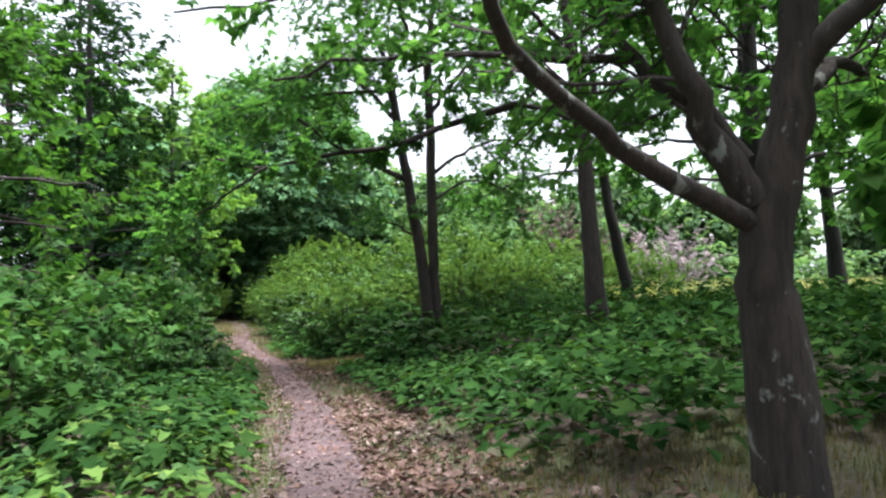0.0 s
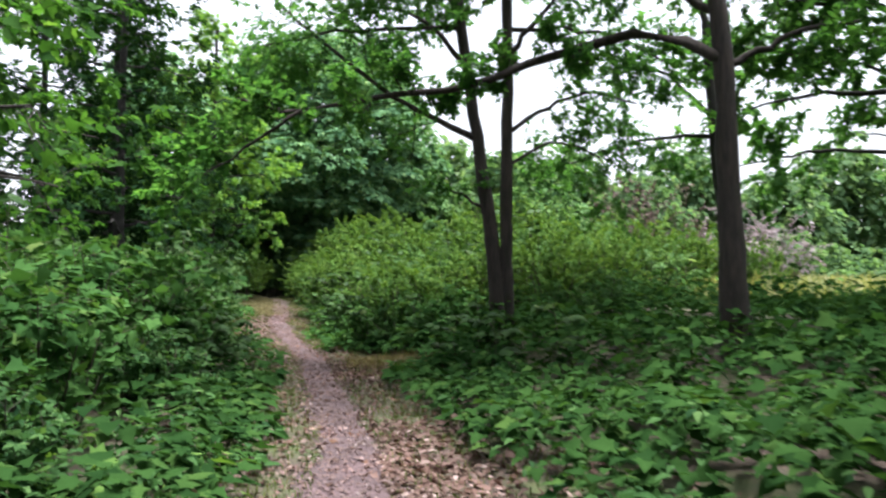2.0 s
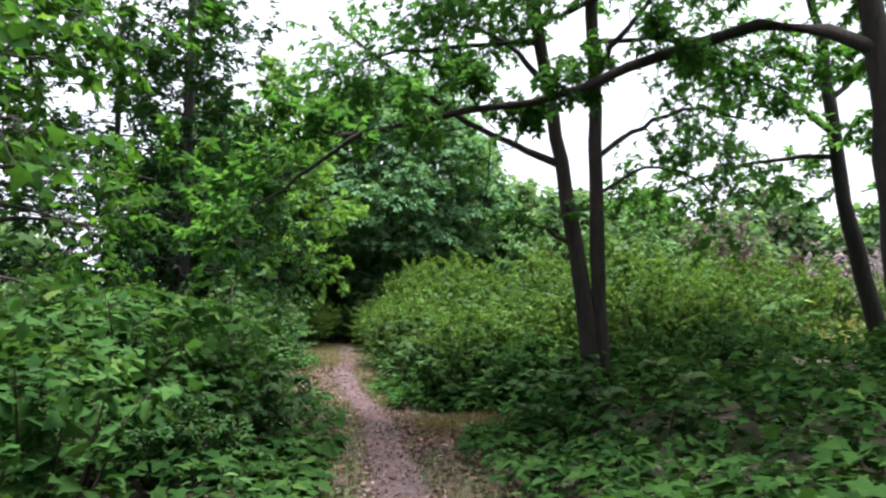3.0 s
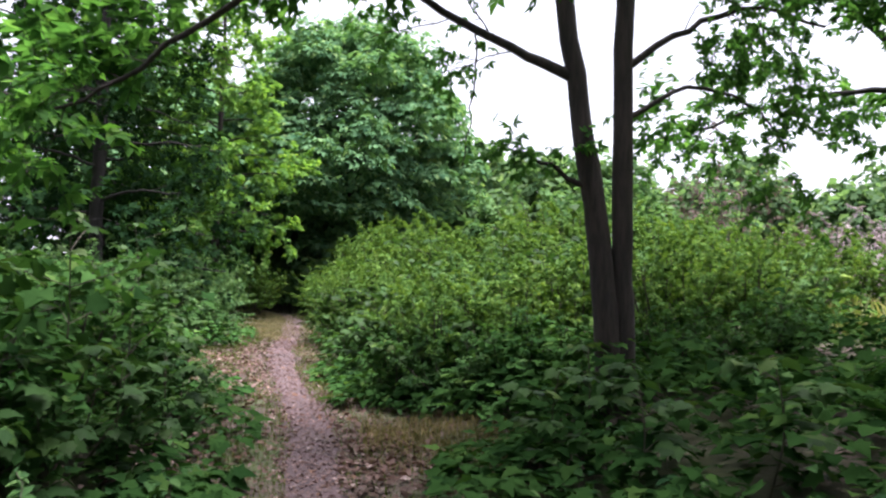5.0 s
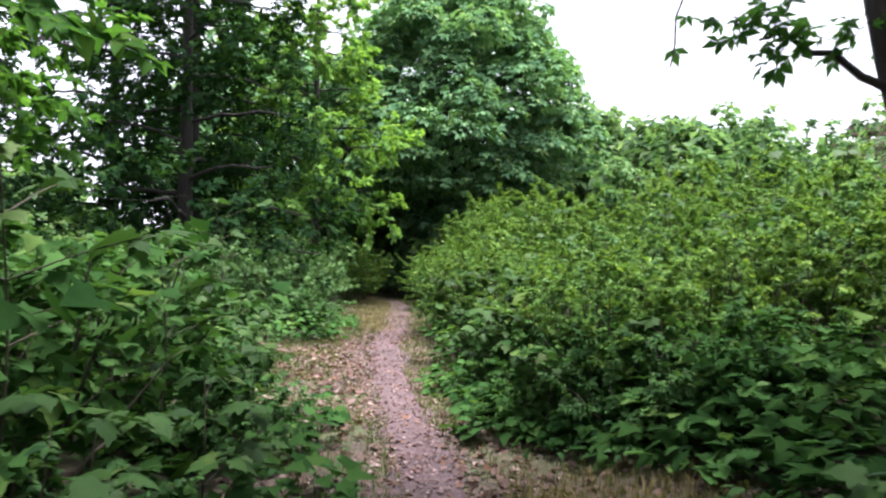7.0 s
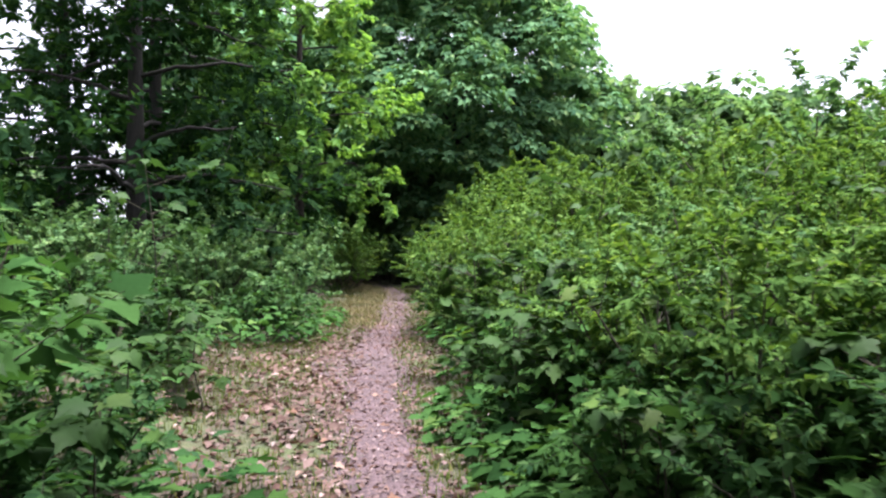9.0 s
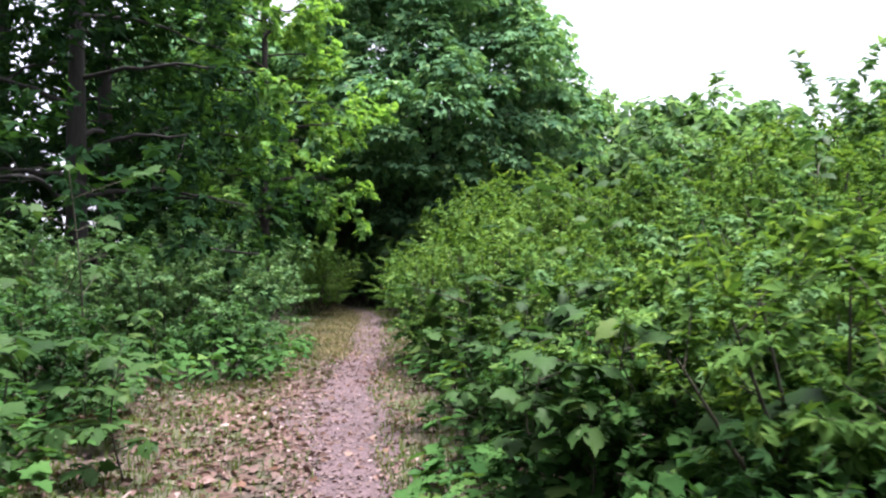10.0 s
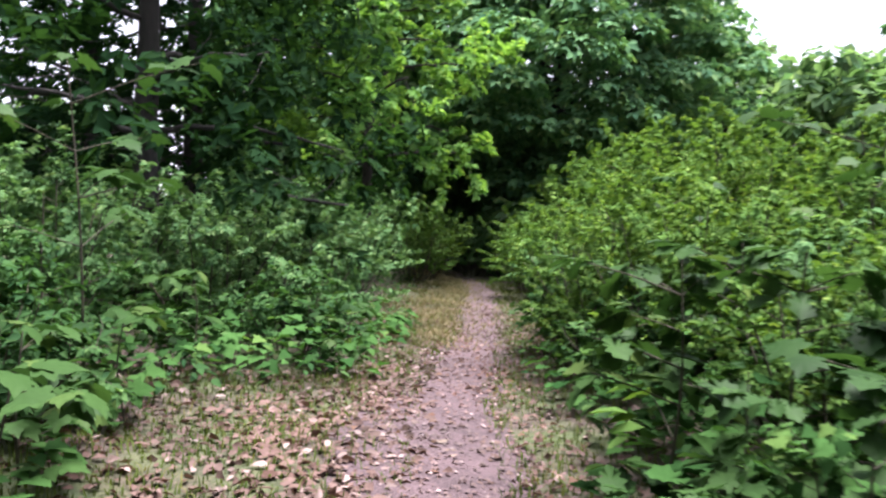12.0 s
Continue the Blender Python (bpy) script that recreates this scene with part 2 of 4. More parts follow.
def fine_maple_blade():
    """Maple blade with toothed lobes, cupped and drooping, for leaves seen close."""
    half = [(0.10, 0.01), (0.29, 0.02), (0.34, 0.12), (0.27, 0.21), (0.40, 0.28), (0.50, 0.42), (0.40, 0.46), (0.29, 0.46), (0.29, 0.58), (0.22, 0.70), (0.12, 0.75), (0.07, 0.88)]
    pts = [(0, 0.10)] + half + [(0, 1.0)] + [(-x, y) for x, y in reversed(half)]
    v = [(0, 0.38, 0.03)] + [(x, y, 0.10 * abs(x) - 0.45 * x * x - 0.28 * (y - 0.3) ** 2) for x, y in pts]
    n = len(pts)
    return np.array(v), np.array([(0, 1 + i, 1 + (i + 1) % n) for i in range(n)])


def oak_blade():
    """Longer blade with rounded lobes."""
    half = [(0.03, 0.02), (0.13, 0.16), (0.09, 0.25), (0.25, 0.35), (0.16, 0.46), (0.34, 0.60), (0.22, 0.69), (0.27, 0.84), (0.12, 0.90)]
    pts = [(0, 0)] + half + [(0, 1.0)] + [(-x, y) for x, y in reversed(half)]
    v = [(0, 0.55, -0.02)] + [(x, y, 0.22 * abs(x) - 0.2 * (y - 0.4) ** 2) for x, y in pts]
    n = len(pts)
    return np.array(v), np.array([(0, 1 + i, 1 + (i + 1) % n) for i in range(n)])


def ovate_blade():
    v = [(0, 0, 0), (0.26, 0.34, 0.07), (0, 0.42, 0), (-0.26, 0.34, 0.07), (0.16, 0.74, 0.0), (-0.16, 0.74, 0.0), (0, 1, -0.14)]
    return np.array(v), np.array([(0, 1, 2), (0, 2, 3), (2, 1, 4), (2, 5, 3), (2, 4, 6), (2, 6, 5)])


def spray_blade():
    """A small spray of three leaflets, for crowns."""
    v, f = [], []
    for k, (a, s) in enumerate(((0.0, 1.0), (0.95, 0.8), (-0.95, 0.8))):
        c, q = math.cos(a), math.sin(a)
        for x, y, z in ((0, 0, 0), (0.24, 0.5, 0.05), (0, 1, -0.16), (-0.24, 0.5, 0.05)):
            x, y = x * s, y * s
            v.append((x * c + y * q, y * c - x * q, z))
        f += [(4 * k, 4 * k + 1, 4 * k + 2), (4 * k, 4 * k + 2, 4 * k + 3)]
    return np.array(v), np.array(f)


def flake_blade():
    """A bent leaf tuft for far crowns."""
    v = [(0, 0, 0), (0.36, 0.5, 0.08), (0, 1, -0.2), (-0.36, 0.5, 0.08)]
    return np.array(v), np.array([(0, 1, 2), (0, 2, 3)])


MAPLE, OAK, OVATE, SPRAY, FLAKE = maple_blade(), oak_blade(), ovate_blade(), spray_blade(), flake_blade()


def foliage(name, blade, pos, tip, size, mat, rng, tilt=0.5, face=(0, 0, 1.0)):
    """One mesh of many blades: at pos, pointing along tip, faces turned up with a random tilt."""
    pos, tip, size = np.asarray(pos, float), np.asarray(tip, float), np.asarray(size, float)
    n = len(pos)
    bv, bf = blade
    y = tip / (np.linalg.norm(tip, axis=1)[:, None] + 1e-9)
    up = np.broadcast_to(np.asarray(face, float), (n, 3)) + rng.normal(0, tilt, (n, 3))
    x = np.cross(y, up)
    x /= np.linalg.norm(x, axis=1)[:, None] + 1e-9
    z = np.cross(x, y)
    wide = rng.uniform(0.85, 1.15, n)
    V = pos[:, None] + size[:, None, None] * (bv[None, :, 0, None] * x[:, None] * wide[:, None, None] + bv[None, :, 1, None] * y[:, None] + bv[None, :, 2, None] * z[:, None])
    F = bf[None] + (np.arange(n) * len(bv))[:, None, None]
    return quick_mesh(name, V.reshape(-1, 3), F.reshape(-1, 3), mat)


def unit(v):
    return v / (np.linalg.norm(v) + 1e-9)


def grow(lines, tips, p, d, length, r, depth, rng, up=0.05, wob=0.18, kids=5, ratio=0.55, spread=0.8, start=0.3, every=0.09):
    """Branch from p along d. Tubes go into lines[depth], leaf seats into tips."""
    n = 4 if depth == 0 else 6
    pts, q, dirs = [np.array(p, float)], unit(np.array(d, float)), []
    for _ in range(n - 1):
        q = unit(q + rng.normal(0, wob, 3) + np.array([0, 0, up]))
        dirs.append(q)
        pts.append(pts[-1] + q * length / (n - 1))
    lines.setdefault(depth, []).append((pts, np.linspace(r, r * 0.45, n)))
    spawn(lines, tips, np.array(pts), r, depth, rng, length, up, wob, kids, ratio, spread, start, every)


def spawn(lines, tips, pts, r, depth, rng, length, up=0.05, wob=0.18, kids=5, ratio=0.55, spread=0.8, start=0.3, every=0.09):
    n = len(pts)
    if depth == 0:
        count = max(2, int(length / every))
        for k in range(count):
            s = (start + (1 - start) * (k + rng.random()) / count) * (n - 1)
            i = min(int(s), n - 2)
            tips.append((pts[i] + (pts[i + 1] - pts[i]) * (s - i), unit(unit(pts[i + 1] - pts[i]) + rng.normal(0, 0.75, 3))))
        return
    for k in range(kids):
        s = min(start + (1 - start) * (k + rng.random()) / kids, 0.999) * (n - 1)
        i = min(int(s), n - 2)
        d = unit(pts[i + 1] - pts[i])
        side = unit(np.cross(d, rng.normal(0, 1, 3)))
        nd = unit(d * math.cos(spread) + side * math.sin(spread))
        grow(lines, tips, pts[i] + (pts[i + 1] - pts[i]) * (s - i), nd, length * ratio * rng.uniform(0.7, 1.2), max(r * 0.5, 0.003), depth - 1, rng, up, wob, kids, ratio, spread, 0.2, every)


def crown_mesh(name, tips, blade, size, mat, rng, droop=0.35, tilt=0.5):
    pos = np.array([a for a, b in tips])
    d = np.array([b for a, b in tips])
    d[:, 2] = d[:, 2] * 0.5 - droop
    out = pos - pos.mean(axis=0) * (1, 1, 0.8)
    out /= np.linalg.norm(out, axis=1)[:, None] + 1e-9
    return foliage(name, blade, pos, d, size * rng.uniform(0.7, 1.25, len(pos)), mat, rng, tilt, out * 0.45 + (0, 0, 0.9))


def rough_trunk(points, r0, r1, n, rng, flare=0.22):
    """A trunk's polyline with a flared foot and slightly uneven girth."""
    pts = spline(points, n)
    s = np.linspace(0, 1, n)
    rad = r0 + (r1 - r0) * s + r0 * flare * np.exp(-s * n * 0.35) + rng.normal(0, 0.025 * r0, n)
    pts[1:, :2] += rng.normal(0, 0.05 * r0, (n - 1, 2))
    return pts, rad


# ---- ground and path ----
def graded(fine_lo, fine_hi, step, far):
    mid = np.arange(fine_lo, fine_hi + step / 2, step)
    out = step * 1.25 ** np.arange(1, 60)
    lo, hi = fine_lo - np.cumsum(out), fine_hi + np.cumsum(out)
    lo, hi = lo[lo > -far], hi[hi < far]
    return np.concatenate([lo[::-1], mid, hi])


gx, gy = graded(-14, 10, 0.25, 900), graded(-4, 30, 0.25, 900)
X, Y = np.meshgrid(gx, gy, indexing="ij")
Z = ground_z(X, Y)
rng = np.random.default_rng(4)
Z = Z + rng.normal(0, 0.008, Z.shape) * (np.hypot(X, Y) < 45)
nx, ny = X.shape
i, j = np.meshgrid(np.arange(nx - 1), np.arange(ny - 1), indexing="ij")
a = i * ny + j
quads = np.stack([a, a + ny, a + ny + 1, a + 1], -1).reshape(-1, 4)
ground = new("ground", quick_mesh("ground", np.stack([X, Y, Z], -1).reshape(-1, 3), quads, M_GROUND, True))
tagged(ground, "brown forest floor of humus, moss and dead leaves", "ground", kind="structure")

ys = np.arange(-9, 40, 0.12)
half = np.interp(ys, HALF_Y, HALF_W)
side = np.linspace(-1, 1, 11)
wl = 1 + 0.16 * np.sin(ys * 2.1) + 0.12 * np.sin(ys * 5.3 + 1) + rng.normal(0, 0.05, len(ys))
wr = 1 + 0.16 * np.sin(ys * 1.7 + 2) + 0.12 * np.sin(ys * 4.7) + rng.normal(0, 0.05, len(ys))
apron = 0.45 * np.exp(-((ys - 18.8) / 1.3) ** 2)
wl = wl + apron / half
PX = path_x(ys)[:, None] + side[None] * half[:, None] * np.where(side[None] < 0, wl[:, None], wr[:, None])
PY = np.repeat(ys[:, None], 11, 1)
PZ = ground_z(PX, PY) + 0.03 - 0.028 * np.abs(side[None]) ** 4 + rng.normal(0, 0.004, PX.shape)
n, k = PX.shape
i, j = np.meshgrid(np.arange(n - 1), np.arange(k - 1), indexing="ij")
a = i * k + j
quads = np.stack([a, a + 1, a + k + 1, a + k], -1).reshape(-1, 4)
path = new("path", quick_mesh("path", np.stack([PX, PY, PZ], -1).reshape(-1, 3), quads, M_PATH, True))
tagged(path, "narrow trodden footpath of pinkish grey dusty earth", "footpath", kind="structure")


# ---- trees ----
def tree(name, label, trunks, limbs, crown, mats, rng, group=""):
    """trunks and limbs: (points, r0, r1); crown: leaf seats and twigs grown from the limbs."""
    root = tagged(new(name), label, "tree", group)
    lines, tips = {}, []
    bark, leaf = mats
    for pts, r0, r1 in trunks:
        line = rough_trunk(pts, r0, r1, 18, rng)
        child("trunk", quick_mesh("trunk", *tubes([line], 14), bark, True), root)
    for pts, r0, r1, kids, length, depth in limbs:
        pp = spline(pts, 12)
        pp[1:] += rng.normal(0, 0.02, (11, 3))
        child("limb", quick_mesh("limb", *tubes([(pp, np.linspace(r0, r1, 12))], 9), bark, True), root)
        spawn(lines, tips, pp, r1, depth, rng, length, crown.get("up", 0.0), crown.get("wob", 0.2), kids, crown.get("ratio", 0.55), crown.get("spread", 0.9), crown.get("start", 0.3), crown.get("every", 0.08))
    twigs = [l for k in lines if k >= crown.get("wood", 0) for l in lines[k]]
    tagged(child("branchwork", quick_mesh("branchwork", *tubes(twigs, 3), bark), root), kind="stuff")
    child("crown", crown_mesh("crown", tips, crown["blade"], crown["size"], leaf, rng, crown.get("droop", 0.35)), root)
    return root


R = np.random.default_rng(11)


def up_limbs(rng, base, top, r, n, low, reach, rise=0.5, kids=5, depth=2):
    """Limbs all round an upright stem, from the share low of its height to its top."""
    base, top = np.array(base, float), np.array(top, float)
    out = []
    for k in range(n):
        s = low + (1 - low) * (k + rng.random() * 0.6) / n
        a = k * 2.4 + rng.uniform(-0.4, 0.4)
        p = base + (top - base) * s
        L = reach * (1.15 - 0.65 * (s - low) / (1 - low + 1e-6)) * rng.uniform(0.75, 1.15)
        d = np.array([math.cos(a), math.sin(a), rise * rng.uniform(0.4, 1.4)])
        q, e = p + d * L * 0.5, p + d * L + np.array([0, 0, -0.12 * L])
        out.append(([p, q, e], r * (1 - 0.7 * s) * 0.26 + 0.01, 0.012, kids, L * 0.55, depth))
    return out


# great old tree beside the path's start, forking low
zA = float(ground_z(1.87, 3.8))
limbs = [
    ([(1.77, 3.80, 1.71), (1.24, 3.55, 1.95), (0.92, 3.30, 2.06), (0.66, 3.10, 2.17), (0.36, 2.70, 2.30), (0.18, 2.40, 2.46), (0.05, 2.00, 2.75)], 0.065, 0.022, 2, 0.35, 1),
    ([(1.75, 3.80, 1.86), (1.50, 3.80, 2.30), (1.29, 3.76, 2.73), (1.10, 3.80, 3.53)], 0.10, 0.04, 6, 1.5, 2),
    ([(1.71, 3.80, 2.09), (1.44, 3.88, 2.47), (1.13, 3.95, 2.73), (0.91, 4.10, 3.30)], 0.055, 0.02, 7, 1.5, 2),
    ([(1.86, 3.84, 2.01), (2.20, 4.10, 2.54), (2.66, 4.48, 2.85), (3.19, 5.02, 2.92)], 0.08, 0.03, 8, 1.6, 2),
    ([(1.98, 3.80, 2.54), (2.43, 3.65, 3.00), (2.96, 3.72, 3.30), (3.65, 3.95, 3.30)], 0.08, 0.03, 8, 1.6, 2),
    ([(1.13, 3.95, 2.73), (0.46, 4.18, 2.85), (-0.30, 4.48, 2.96), (-1.14, 4.79, 2.92)], 0.03, 0.010, 6, 1.0, 2),
    ([(1.22, 3.80, 3.00), (0.61, 4.26, 3.38), (-0.23, 4.71, 3.61), (-1.22, 5.17, 3.68), (-2.2, 5.6, 3.75)], 0.03, 0.010, 7, 1.0, 2),
    ([(2.05, 3.80, 3.08), (1.98, 3.95, 3.76), (2.20, 4.10, 4.60), (2.36, 4.10, 5.51)], 0.12, 0.05, 8, 2.2, 2),
] + up_limbs(R, (2.08, 3.80, 2.92), (2.28, 4.10, 7.20), 0.16, 12, 0.3, 2.9, 0.3, 6)
tree("maple_tree", "old grey-brown maple forking low, lichen on its bark", [([(1.88, 3.80, zA - 0.1), (1.82, 3.80, 1.10), (1.79, 3.80, 1.48), (1.87, 3.80, 1.94), (1.98, 3.80, 2.43), (2.08, 3.80, 3.15)], 0.175, 0.10)],
     limbs, dict(blade=SPRAY, size=0.105, every=0.064, droop=0.2, ratio=0.62), (M_BARK_OLD, M_CANOPY), R)

# second trunk with the long arching limb
zB = float(ground_z(2.35, 10.3))
limbs = [
    ([(2.15, 10.3, 3.75), (2.03, 10.3, 3.95), (1.29, 10.3, 4.17), (0.44, 10.3, 3.97), (-0.24, 10.3, 3.74), (-0.88, 10.3, 3.54), (-1.71, 10.3, 3.44), (-2.63, 10.3, 3.30), (-3.41, 10.3, 3.42)], 0.075, 0.02, 16, 0.62, 2),
    ([(-2.63, 10.3, 3.30), (-3.10, 10.25, 2.97), (-3.57, 10.2, 2.60), (-4.06, 10.2, 2.43)], 0.024, 0.009, 8, 0.9, 2),
    ([(2.2, 10.3, 3.8), (2.6, 10.3, 4.0), (3.13, 10.3, 4.23), (3.9, 10.2, 4.3)], 0.05, 0.015, 9, 1.4, 2),
    ([(2.1, 10.3, 4.4), (1.4, 10.7, 5.0), (0.6, 11.1, 5.4), (-0.3, 11.4, 5.6)], 0.05, 0.02, 9, 1.5, 2),
    ([(2.1, 10.3, 4.6), (2.5, 11.0, 5.2), (3.0, 11.8, 5.7)], 0.05, 0.02, 8, 1.4, 2),
    ([(2.05, 10.3, 4.9), (1.4, 9.8, 5.4), (0.7, 9.4, 5.6)], 0.05, 0.02, 9, 1.6, 2),
] + up_limbs(R, (1.98, 10.3, 5.2), (1.8, 10.4, 9.5), 0.14, 10, 0.1, 2.6, 0.3, 6)
tree("oak_tree", "slender dark-barked tree with a long arching limb", [([(2.37, 10.3, zB - 0.1), (2.33, 10.3, 0.8), (2.26, 10.3, 1.63), (2.21, 10.3, 2.67), (2.15, 10.3, 3.98), (1.98, 10.3, 5.5), (1.8, 10.4, 9.0)], 0.185, 0.06)],
     limbs, dict(blade=SPRAY, size=0.115, every=0.05, droop=0.25, up=0.16, ratio=0.65), (M_BARK, M_CANOPY), R)

# twin-stemmed tree on the bank
zT = float(ground_z(-0.2, 13.05))
limbs = [
    ([(-0.66, 13.05, 3.5), (-1.0, 13.0, 3.66), (-1.35, 13.0, 3.85), (-2.14, 12.9, 4.24), (-2.96, 12.8, 4.9), (-3.82, 12.7, 5.62)], 0.06, 0.02, 9, 1.3, 2),
    ([(-0.44, 13.0, 2.3), (-0.75, 12.95, 2.55), (-1.05, 12.9, 2.72), (-1.25, 12.9, 2.72)], 0.03, 0.008, 6, 0.55, 2),
    ([(-1.60, 12.95, 3.98), (-1.58, 12.9, 3.6), (-1.64, 12.9, 3.1), (-1.70, 12.9, 2.62)], 0.011, 0.005, 3, 0.2, 0),
    ([(-0.8, 13.05, 4.6), (-1.4, 13.2, 5.3), (-2.2, 13.5, 5.8)], 0.05, 0.015, 14, 1.3, 2),
    ([(-0.95, 13.05, 5.4), (-1.2, 12.6, 6.2), (-1.7, 12.2, 7.0)], 0.06, 0.02, 12, 1.5, 2),
    ([(-0.9, 13.05, 5.2), (-1.8, 12.8, 5.15), (-2.9, 12.6, 5.0), (-3.9, 12.5, 4.75)], 0.04, 0.012, 13, 1.1, 2),
    ([(-0.22, 13.05, 5.2), (0.6, 13.3, 5.3), (1.6, 13.5, 5.2), (2.6, 13.7, 4.8)], 0.04, 0.012, 13, 1.2, 2),
    ([(-0.14, 13.05, 3.6), (0.4, 13.2, 4.0), (1.1, 13.4, 4.3), (1.9, 13.6, 4.2)], 0.04, 0.014, 9, 1.3, 2),
    ([(-0.14, 13.05, 3.1), (0.3, 13.3, 3.4), (0.9, 13.6, 3.5), (1.5, 13.8, 3.2)], 0.03, 0.01, 9, 1.1, 2),
    ([(-0.16, 13.05, 4.8), (0.4, 12.9, 5.5), (1.2, 12.8, 6.1)], 0.05, 0.015, 8, 1.4, 2),
    ([(-0.2, 13.05, 5.8), (-0.1, 13.2, 6.8), (0.2, 13.3, 7.8)], 0.08, 0.03, 8, 1.6, 2),
] + up_limbs(R, (-0.6, 13.05, 5.4), (-0.5, 13.2, 9.5), 0.13, 12, 0.05, 2.5, 0.3, 6)
tree("twin_stemmed_tree", "twin-stemmed dark brown tree among green undergrowth", [
    ([(-0.26, 13.05, zT - 0.1), (-0.30, 13.05, 1.0), (-0.39, 13.05, 1.9), (-0.56, 13.05, 3.0), (-0.74, 13.05, 4.1), (-1.0, 13.05, 5.8)], 0.128, 0.085),
    ([(-0.13, 13.09, zT - 0.1), (-0.15, 13.09, 1.1), (-0.18, 13.07, 2.4), (-0.18, 13.05, 4.1), (-0.22, 13.05, 6.0)], 0.108, 0.085)],
    limbs, dict(blade=SPRAY, size=0.10, every=0.065, droop=0.3, ratio=0.66), (M_BARK, M_CANOPY), R)

# leaning trunk farther up the bank
zC = float(ground_z(4.2, 15.3))
limbs = [
    ([(3.68, 15.3, 3.92), (3.2, 15.2, 4.0), (2.47, 15.1, 3.9), (1.42, 15.0, 3.56), (0.35, 14.9, 3.26)], 0.045, 0.012, 9, 1.2, 2),
    ([(3.66, 15.3, 4.3), (2.9, 15.2, 5.0), (2.2, 15.0, 5.3)], 0.05, 0.015, 6, 1.2, 2),
    ([(3.6, 15.3, 4.9), (4.3, 15.4, 5.5), (5.0, 15.6, 5.8)], 0.05, 0.015, 6, 1.2, 2),
    ([(3.5, 15.3, 6.0), (3.3, 15.4, 7.0), (3.4, 15.5, 8.0)], 0.07, 0.02, 6, 1.5, 2),
]
tree("leaning_tree", "thin dark trunk leaning over the bank", [([(4.2, 15.3, zC - 0.1), (4.08, 15.3, 1.5), (3.78, 15.3, 3.06), (3.6, 15.3, 4.7), (3.49, 15.3, 6.1)], 0.145, 0.08)],
     limbs, dict(blade=SPRAY, size=0.12, every=0.065, droop=0.4, ratio=0.66), (M_BARK_DARK, M_CANOPY), R)


def upright_tree(name, label, x, y, height, r, crown, mats, rng, n=14, low=0.25, reach=2.6, rise=0.5, kids=5, lean=(0, 0), group="", depth=2):
    z = float(ground_z(x, y))
    top = (x + lean[0], y + lean[1], z + height)
    trunk = [((x, y, z - 0.1), (x + 0.3 * lean[0], y + 0.3 * lean[1], z + height * 0.4), top)]
    return tree(name, label, [(list(trunk[0]), r, r * 0.3)], up_limbs(rng, (x, y, z), top, r, n, low, reach, rise, kids, depth), crown, mats, rng, group)


# three trunks by the meadow
upright_tree("meadow_edge_tree", "dark trunk under low leafy boughs beside the meadow", 6.4, 14.2, 8.5, 0.17, dict(blade=SPRAY, size=0.16, every=0.05, ratio=0.7), (M_BARK_DARK, M_CANOPY), R, 15, 0.26, 2.6, 0.25)
upright_tree("meadow_edge_tree", "stout dark trunk with low leafy boughs beside the meadow", 4.9, 10.6, 8.0, 0.19, dict(blade=SPRAY, size=0.15, every=0.05, ratio=0.7), (M_BARK_DARK, M_CANOPY), R, 18, 0.28, 2.6, 0.2)
upright_tree("meadow_edge_tree", "leaning dark trunk at the edge of the meadow", 9.4, 16.2, 7.5, 0.20, dict(blade=SPRAY, size=0.18, every=0.06, ratio=0.7), (M_BARK_DARK, M_CANOPY), R, 10, 0.35, 2.4, 0.3, lean=(-0.9, 0))

# trees added with trunks out of view, so their crowns shade the foreground
stand = upright_tree("woodland_tree", "leafy dark-barked tree added outside the view to shade the foreground", 7.2, 1.5, 9.0, 0.18, dict(blade=FLAKE, size=0.30, every=0.06, ratio=0.7, wood=1), (M_BARK_DARK, M_CANOPY), R, 15, 0.28, 3.2, 0.2, group="surrounding wood")
for x, y, s in ((5.7, 5.7, 0.9), (9.8, 6.8, 1.0), (4.2, -2.6, 1.1), (-3.8, -2.4, 1.0), (0.6, -6.5, 1.1), (-8.6, 1.6, 1.1), (12.0, 11.0, 0.9)):
    copy_thing(stand, Matrix.Translation((x, y, float(ground_z(x, y)))) @ Matrix.Rotation(x * 1.7, 4, "Z") @ Matrix.Scale(s, 4) @ Matrix.Translation((-7.2, -1.5, -float(ground_z(7.2, 1.5)))))

# tree overhanging the path from the left, boughs down to head height
upright_tree("overhanging_maple", "leafy maple whose boughs hang over the footpath", -8.4, 10.2, 9.0, 0.15, dict(blade=MAPLE, size=0.13, every=0.075, droop=0.3, ratio=0.66), (M_BARK, M_OVER), R, 24, 0.16, 2.4, 0.16, 5)
upright_tree("overhanging_maple", "leafy young maple beside the footpath", -6.3, 6.2, 7.5, 0.11, dict(blade=MAPLE, size=0.12, every=0.08, droop=0.3, ratio=0.66), (M_BARK, M_OVER), R, 17, 0.26, 2.6, 0.2, 5)
upright_tree("overhanging_maple", "tall leafy maple standing back from the footpath", -9.8, 12.3, 10.5, 0.18, dict(blade=SPRAY, size=0.20, every=0.07, droop=0.3, ratio=0.7), (M_BARK, M_OVER), R, 22, 0.2, 3.4, 0.2, 5)

